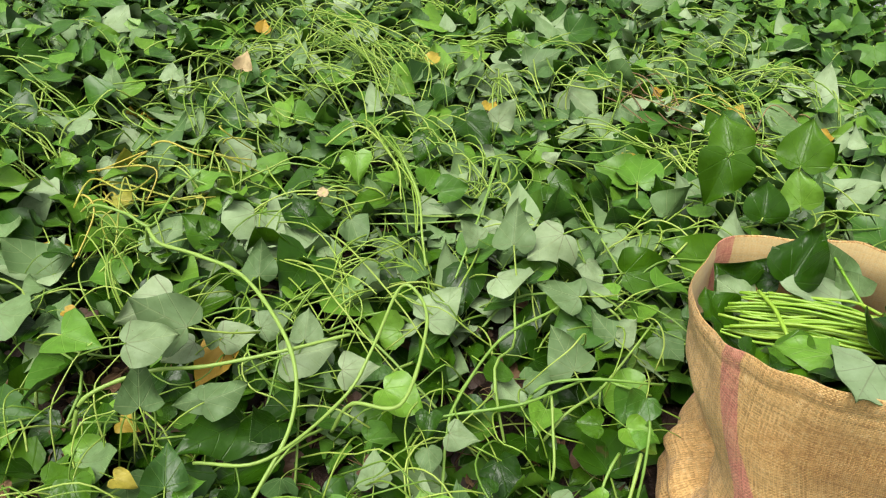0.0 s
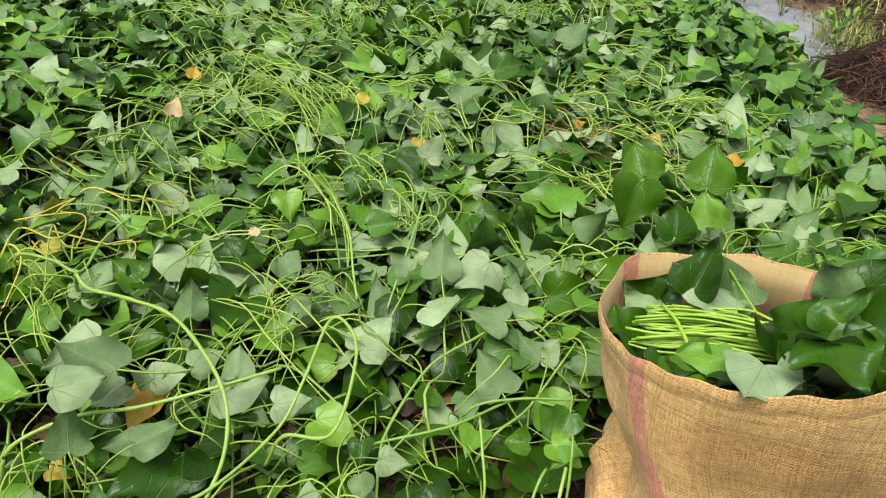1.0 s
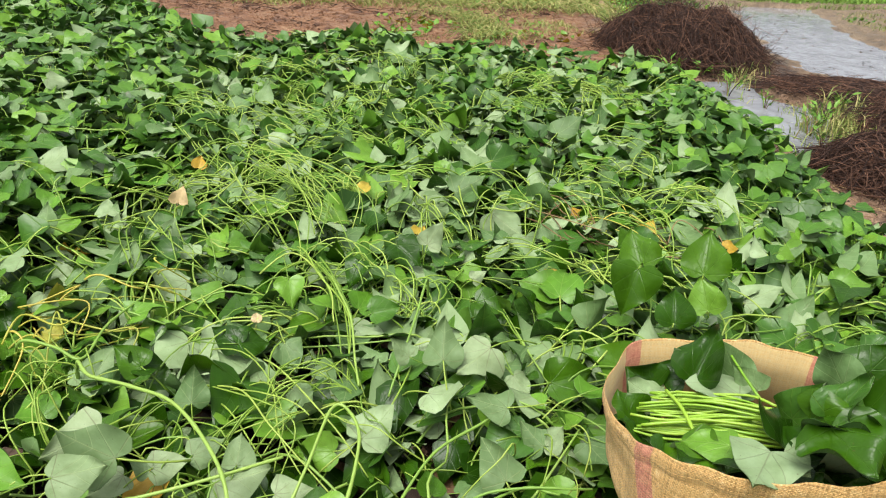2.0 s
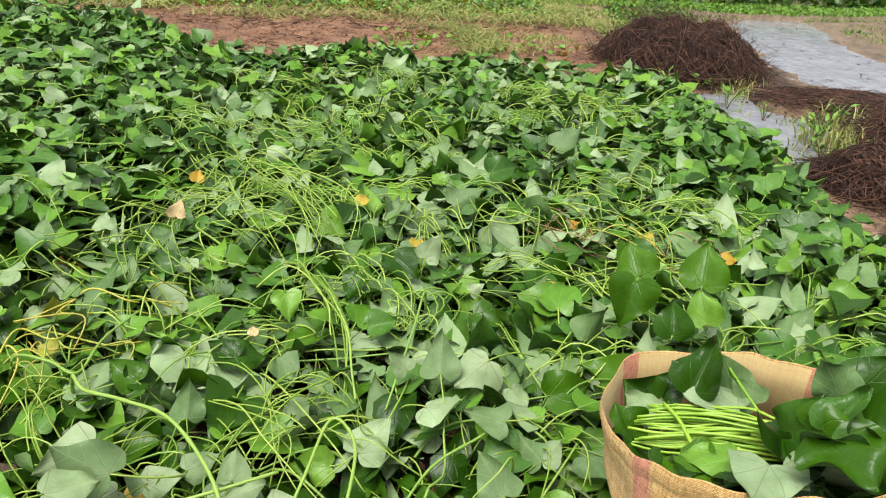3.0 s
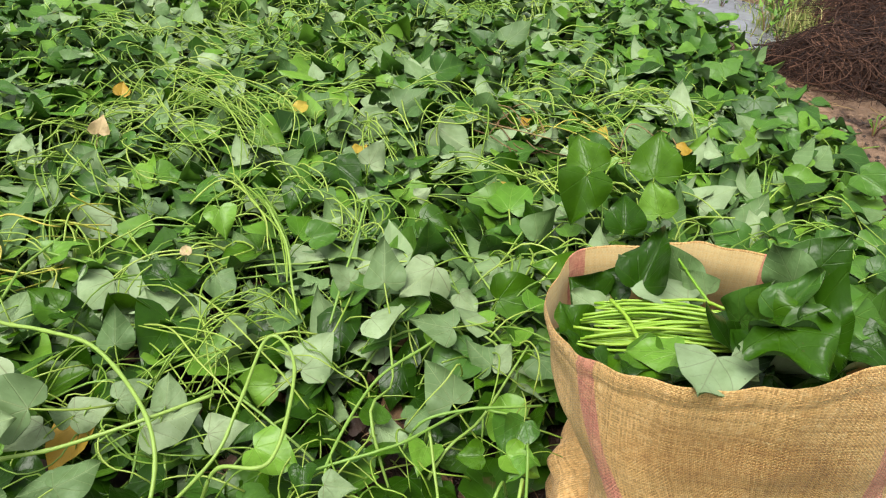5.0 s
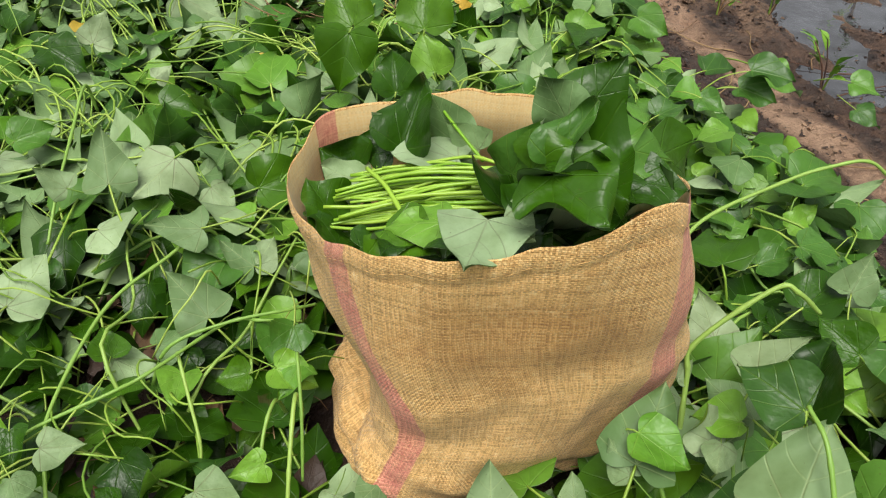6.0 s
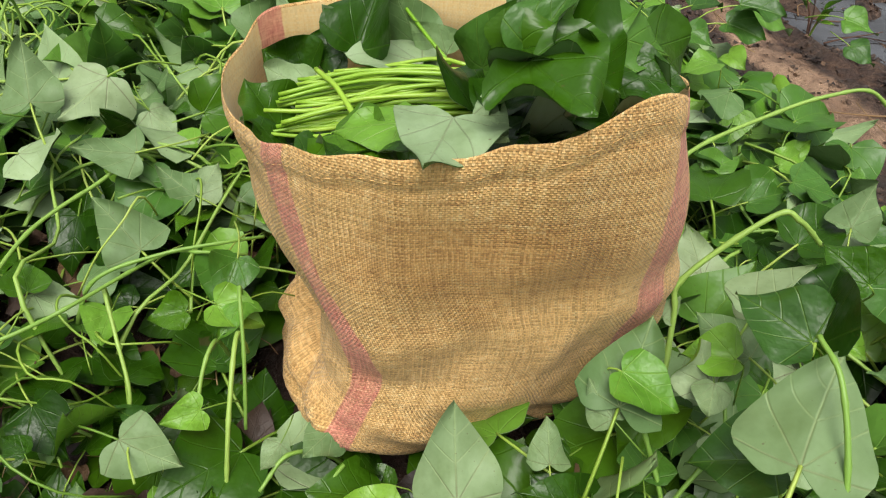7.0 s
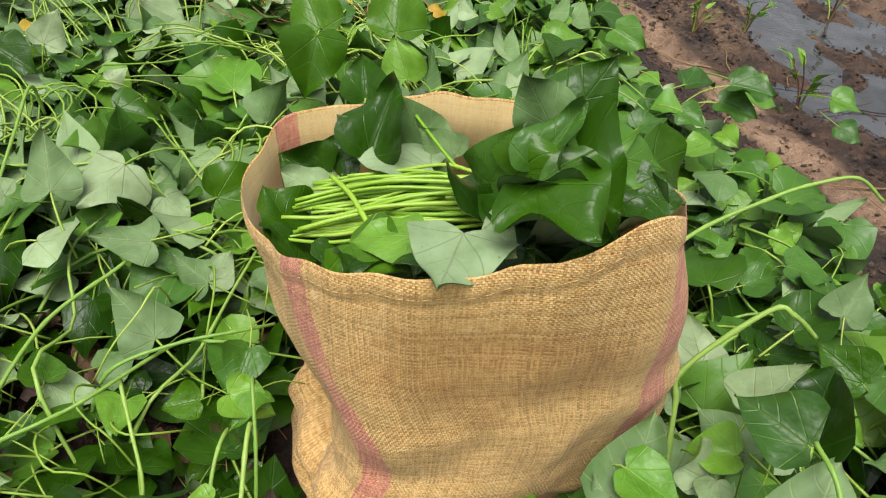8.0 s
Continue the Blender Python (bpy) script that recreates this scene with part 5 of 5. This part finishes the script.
# ---------------------------------------------------------------- beyond the bed
def brush_heap(cx, cy, rx, ry, h, n, label):
    root = tagged(new("brush_heap"), label, "brush heap")
    root.location = (cx, cy, ground_z(cx, cy))
    v, f = [(0, 0, h * 0.5)], []
    for i in range(1, 9):
        for j in range(28):
            a = j * 2 * math.pi / 28
            q = i / 8
            k = 1 + 0.15 * noise.noise(Vector((math.cos(a) * 2, math.sin(a) * 2, q * 3)))
            v.append((rx * 0.8 * q * k * math.cos(a), ry * 0.8 * q * k * math.sin(a), h * 0.5 * (1 - q ** 2.3) - 0.06 * (i == 8)))
    for j in range(28):
        f.append([0, 1 + j, 1 + (j + 1) % 28])
        for i in range(7):
            a = 1 + i * 28
            f.append([a + j, a + 28 + j, a + 28 + (j + 1) % 28, a + (j + 1) % 28])
    core = new("packed_core", mesh_of("packed_core", v, f, [ROOT]))
    core.parent = root
    def lumps(px, py):
        return 1 + 0.35 * noise.noise(Vector((px * 4.4 + cx, py * 4.4, 2.0))) + 0.35 * noise.noise(Vector((px * 8 + cx, py * 8, 5.0)))

    lines = []
    for _ in range(n):
        a, q = rng.uniform(0, 6.283), math.sqrt(rng.random()) * 1.02
        x, y = rx * q * math.cos(a), ry * q * math.sin(a)
        z = h * (1 - q ** 2.3) * 0.95 + 0.01
        b, ln = a + rng.normal(0, 0.9), rng.uniform(0.2, 0.6)
        pts = []
        stick = rng.uniform(0.15, 0.5) * (rng.random() < 0.10)
        for s in np.linspace(-0.5, 0.5, 4):
            b += rng.normal(0, 0.75)
            px, py = x + ln * s * math.cos(b), y + ln * s * math.sin(b)
            pq = math.hypot(px / rx, py / ry)
            pts.append((px, py, max(0.0, h * lumps(px, py) * (1 - min(1.05, pq) ** 4.0)) + (rng.uniform(-0.05, 0.13) + stick * s) * min(1.0, h * 4)))
        lines.append((spline(pts, 8), rng.uniform(0.0018, 0.0048), 0.0015))
    tw = tagged(new("twig_tangle", tubes_mesh("twig_tangle", lines, ROOT, 3)), "tangled dark brown dead vines", kind="stuff")
    tw.parent = root
    return root


brush_heap(2.37, 6.75, 0.75, 0.66, 0.29, 5200, "heap of dark brown dead vines and roots")
brush_heap(3.55, 4.5, 0.52, 0.66, 0.15, 2600, "low spread of dark dead roots beside the puddles")
brush_heap(2.82, 3.80, 0.46, 0.40, 0.15, 1700, "small pile of dark dead roots at the bed's edge")


brush_heap(3.42, 5.75, 0.60, 0.32, 0.03, 600, "thin spread of dark dead vines on wet mud")


def grass(name, n, box, height, mat, label, least=-1.0, lean=1.4):
    """Thin bent blades, each three faces, thicker in clumps."""
    vs, fs = [], []
    for _ in range(n):
        x, y = rng.uniform(box[0], box[1]), rng.uniform(box[2], box[3])
        g = noise.noise(Vector((x * 1.3, y * 1.3, 17.0))) + 0.5 * noise.noise(Vector((x * 4.0, y * 4.0, 6.0)))
        if g < least:
            continue
        h = height * rng.uniform(0.4, 1.0) * (0.8 + 0.5 * g)
        a, b = rng.uniform(0, 6.283), rng.uniform(0, 6.283)
        w = rng.uniform(0.002, 0.005)
        base = np.array((x, y, ground_z(x, y)))
        side = np.array((math.cos(a) * w, math.sin(a) * w, 0))
        out = np.array((math.cos(b), math.sin(b), 0)) * lean * h * rng.uniform(0.2, 1.0)
        mid, tip = base + out * 0.35 + (0, 0, h * 0.65), base + out + (0, 0, h * rng.uniform(0.7, 1.0))
        k = len(vs)
        vs += [base - side, base + side, mid + side * 0.8, mid - side * 0.8, tip]
        fs += [[k, k + 1, k + 2, k + 3], [k + 3, k + 2, k + 4]]
    tagged(new(name, mesh_of(name, np.array(vs), fs, [mat])), label, "grass", kind="stuff")


STRAW = stem_material("yellow_grass", [(0.0, (0.16, 0.26, 0.05)), (0.6, (0.34, 0.40, 0.10)), (1.0, (0.55, 0.46, 0.20))], 0.6)
GRASS = stem_material("green_grass", [(0.0, (0.12, 0.26, 0.03)), (0.6, (0.22, 0.40, 0.05)), (1.0, (0.36, 0.50, 0.10))], 0.6)
grass("yellow_grass", 14000, (-7.0, 3.0, 7.9, 10.8), 0.09, STRAW, "flattened clumps of yellowed grass behind the bare plot", -0.02, 3.2)
grass("plot_grass", 1600, (-0.2, 1.9, 6.6, 7.7), 0.07, STRAW, "thin yellowed grass flattened on the bare plot", 0.12, 3.2)
grass("bank_grass", 12000, (5.2, 9.0, 5.0, 10.0), 0.05, STRAW, "short yellowed grass on the muddy bank", 0.0)
grass("short_green_grass", 40000, (-8.0, 11.0, 10.3, 11.4), 0.10, GRASS, "bright green grass along the field's far side")
grass("puddle_grass", 900, (2.5, 3.3, 4.2, 6.2), 0.16, STRAW, "sparse yellow grass blades in the puddles", 0.12)
grass("puddle_tussock", 420, (2.66, 3.0, 4.2, 4.85), 0.20, STRAW, "tussock of yellow-green grass at the puddle's rim", -0.3, 0.8)


def weeds(name, n, box, height, size, mats, label, least=-0.12):
    poses, kinds = [], []
    for _ in range(n):
        x, y = rng.uniform(box[0], box[1]), rng.uniform(box[2], box[3])
        g = noise.noise(Vector((x * 0.8, y * 0.8, 11.0)))
        if g < least:
            continue
        poses.append(leaf_pose(x, y, ground_z(x, y) + height * rng.random() * (0.7 + 0.6 * g), rng.uniform(0, 360), rng.uniform(-10, 60), rng.uniform(-60, 60), size * rng.uniform(0.6, 1.3)))
        kinds.append(int(rng.choice(UPRIGHT)))
    tagged(new(name, joined_leaves(name, poses, kinds, mats)), label, "weeds", kind="stuff")


weeds("yellow_weeds", 6500, (-6, 2.9, 8.5, 10.6), 0.10, 0.05, [LEAF_YOUNG, LEAF_YELLOW, STEM], "patchy yellow-green weeds behind the bare plot", -0.25)
weeds("plot_weeds", 160, (-0.4, 1.5, 6.6, 7.4), 0.08, 0.05, [LEAF_YOUNG, LEAF_YELLOW, STEM], "thin yellow-green weeds on the bare red plot")
weeds("green_weeds", 3600, (-3.6, 3.4, 8.8, 10.9), 0.14, 0.05, [LEAF_TOP, LEAF_UNDER, STEM], "low green weeds behind the bare plot")
weeds("meadow_weeds", 9000, (2.6, 10, 10.5, 11.2), 0.05, 0.035, [LEAF_YOUNG, LEAF_YOUNG, STEM], "bright green low weeds beyond the furrow", -1.0)
weeds("furrow_weeds", 600, (5.2, 7.5, 6.0, 10.0), 0.06, 0.05, [LEAF_TOP, LEAF_YOUNG, STEM], "scattered green weeds on the muddy bank", 0.05)
weeds("far_hedge", 5200, (-9, 14, 11.0, 12.6), 0.26, 0.11, [LEAF_DARK, LEAF_TOP, STEM], "dark green hedge at the field's far side", -1.0)


def lying_vines(name, n, box, length, r, mat, label, least, rise=1.0):
    """Flattened tangles of thin vines on the ground, thicker in clumps."""
    lines = []
    for _ in range(n):
        x, y = rng.uniform(box[0], box[1]), rng.uniform(box[2], box[3])
        if noise.noise(Vector((x * 1.1, y * 1.1, 41.0))) < least:
            continue
        a, ln, pts = rng.uniform(0, 6.283), length * rng.uniform(0.5, 1.2), []
        for q in range(4):
            pts.append((x, y, ground_z(x, y) + (0.0, 0.06, 0.07, 0.01)[q] * rise * rng.uniform(0.3, 1.4) + r))
            a += rng.normal(0, 0.7)
            x, y = x + ln / 4 * math.cos(a), y + ln / 4 * math.sin(a)
        lines.append((spline(pts, 7), r, r * 0.7))
    tagged(new(name, tubes_mesh(name, lines, mat, 3)), label, "vines", kind="stuff")


lying_vines("plot_vines", 1500, (0.1, 2.0, 6.5, 7.7), 0.3, 0.004, STRAW, "clumps of flattened yellow-green vines on the bare plot", 0.22)
lying_vines("far_vines", 4500, (-5.0, 2.4, 8.1, 10.4), 0.35, 0.005, STRAW, "flattened yellow-green vines behind the bare plot", -0.15)
lying_vines("dead_plot_vines", 700, (-2.4, 1.4, 6.3, 8.4), 0.22, 0.0035, ROOT, "dry reddish-brown vine pieces strewn on the bare plot", 0.15, 0.2)
# ---------------------------------------------------------------- seedlings and litter by the path
def seedling(x, y, tall, n, label):
    root = tagged(new("seedling"), label, "seedling", "seedlings by the path")
    z = ground_z(x, y)
    root.location = (x, y, z)
    for k in range(n):
        a, lean = rng.uniform(0, 6.283), rng.uniform(0.2, 0.7)
        h = tall * rng.uniform(0.6, 1.0)
        tip = np.array((math.cos(a) * lean * h, math.sin(a) * lean * h, h))
        v, f = tube(spline([(0, 0, -0.02), tip * (0.35, 0.35, 0.5), tip], 7), 0.004, 0.0022, 5)
        new("stem", mesh_of("stem", v, f, [ROOT if k % 3 == 0 else STEM_DRY if k % 3 == 1 else STEM])).parent = root
        for q in (0.6, 0.8, 1.0):
            p = tip * q
            m = pose(*p) @ leaf_pose(0, 0, 0, math.degrees(a) + rng.uniform(-80, 80), rng.uniform(20, 70), rng.uniform(-40, 40), 1.0)
            ob = new("leaf", BLADE[k % 2])
            ob.parent = root
            s = tall * rng.uniform(0.24, 0.42)
            ob.matrix_basis = m @ Matrix.Diagonal((s, s, s, 1))
    return root


BLADE = [mesh_of("leaf", *leaf_arrays(HEART, 0.34, 0.3, 0.35, 0.05, 0.2, "", 0.0, 700 + k, cols=2, rows=6)[:2], [LEAF_YOUNG, LEAF_YOUNG], leaf_arrays(HEART, 0.34, 0.3, 0.35, 0.05, 0.2, "", 0.0, 700 + k, cols=2, rows=6)[2],
                 {"UVMap": leaf_arrays(HEART, 0.34, 0.3, 0.35, 0.05, 0.2, "", 0.0, 700 + k, cols=2, rows=6)[3]}) for k in range(2)]
for x, y, tall in ((2.51, 2.59, 0.17), (2.80, 2.61, 0.18), (2.565, 2.006, 0.24), (3.33, 2.67, 0.20), (2.95, 2.95, 0.16), (2.40, 2.95, 0.12), (2.62, 5.25, 0.20), (2.45, 5.55, 0.22), (2.1, 5.9, 0.25), (2.66, 4.62, 0.22), (2.80, 4.75, 0.24), (2.84, 4.9, 0.22), (3.05, 5.1, 0.2), (2.60, 4.3, 0.2), (2.4, 6.05, 0.18)):
    seedling(x, y, tall * 0.8, 5, "yellow-green seedling with dry stems in wet soil")
for k in range(46):
    x = rng.uniform(1.85, 3.0)
    y = rng.uniform(1.1, 4.2)
    a, ln = rng.uniform(0, 3.14), rng.uniform(0.08, 0.4)
    pts = []
    for q in (-0.5, -0.2, 0.2, 0.5):
        px, py = x + ln * q * math.cos(a) + rng.normal(0, 0.01), y + ln * q * math.sin(a) + rng.normal(0, 0.01)
        pts.append((px, py, max(ground_z(px, py), -0.083) + 0.004 + 0.012 * rng.random()))
    v, f = tube(spline(pts, 8), rng.uniform(0.0015, 0.0035), 0.0014, 5)
    o = tagged(new("dry_twig", mesh_of("dry_twig", v - np.array(pts[1]), f, [STEM_DRY if k % 3 else ROOT])), "thin dry brown twig lying on damp soil", "twig", "twigs on the soil")
    o.location = pts[1]


litter = []
for k in range(7500):
    x, y = rng.uniform(1.8, 4.2), rng.uniform(0.9, 6.2)
    if noise.noise(Vector((x * 1.6, y * 1.6, 21.0))) < -0.05 or x < bed_edge(y) - 0.1:
        continue
    z = max(ground_z(x, y), -0.083) + 0.004
    if z < -0.078 and rng.random() < 0.85:
        continue
    litter.append((leaf_pose(x, y, z, rng.uniform(0, 360), rng.normal(0, 14), rng.normal(0, 20), rng.uniform(0.006, 0.022)), int(rng.choice(TRAILING))))
for k in range(2200):
    x, y = rng.uniform(1.65, 2.22) if k % 3 else rng.uniform(2.42, 2.75), rng.uniform(0.4, 3.2)
    litter.append((leaf_pose(x, y, ground_z(x, y) + 0.006, rng.uniform(0, 360), rng.normal(0, 14), rng.normal(0, 20), rng.uniform(0.006, 0.020)), int(rng.choice(TRAILING))))
for k in range(170):
    x, y = rng.uniform(3.5, 5.4), rng.uniform(4.8, 10.0)
    if ground_z(x, y) < -0.07:
        litter.append((leaf_pose(x, y, -0.080, rng.uniform(0, 360), rng.normal(0, 8), rng.normal(0, 10), rng.uniform(0.010, 0.035)), int(rng.choice(TRAILING))))
tagged(new("leaf_litter", joined_leaves("leaf_litter", [m for m, _ in litter], [k for _, k in litter], [LEAF_ROT, LEAF_ROT, ROOT])), "dark rotting leaf bits strewn on wet soil", "litter", kind="stuff")


def clods(name, n, box, label):
    """Small angular lumps of earth, each an eight-sided pebble."""
    vs, fs, off = [], [], 0
    base = np.array([(1, 0, 0), (-1, 0, 0), (0, 1, 0), (0, -1, 0), (0, 0, 0.8), (0, 0, -0.6), (0.7, 0.6, 0.4), (-0.6, -0.7, 0.4)], dtype=float)
    tri = [[0, 6, 4], [6, 2, 4], [2, 1, 4], [1, 7, 4], [7, 3, 4], [3, 0, 4], [0, 2, 6], [2, 0, 5], [1, 2, 5], [3, 1, 5], [0, 3, 5], [1, 3, 7]]
    for _ in range(n):
        x, y = rng.uniform(box[0], box[1]), rng.uniform(box[2], box[3])
        z = ground_z(x, y)
        if x < bed_edge(min(y, 5.6)) - 0.15 and y < bed_end(x):
            continue
        s = rng.gamma(2.0, 0.0025) + 0.003
        a = rng.uniform(0, 6.283)
        turn = np.array([[math.cos(a), -math.sin(a), 0], [math.sin(a), math.cos(a), 0], [0, 0, 1]])
        vs.append((base * rng.uniform(0.6, 1.3, (8, 3)) * s) @ turn.T + (x, y, z + s * 0.25))
        fs += [[i + off for i in q] for q in tri]
        off += 8
    tagged(new(name, mesh_of(name, np.vstack(vs), fs, [SOIL], smooth=False)), label, "soil", kind="stuff")


clods("soil_crumbs", 1500, (1.75, 3.6, 0.9, 6.2), "crumbs and clods of damp earth beside the bed")
clods("plot_crumbs", 5000, (-3.0, 1.9, 5.6, 8.6), "crumbs and clods of reddish earth on the bare plot")
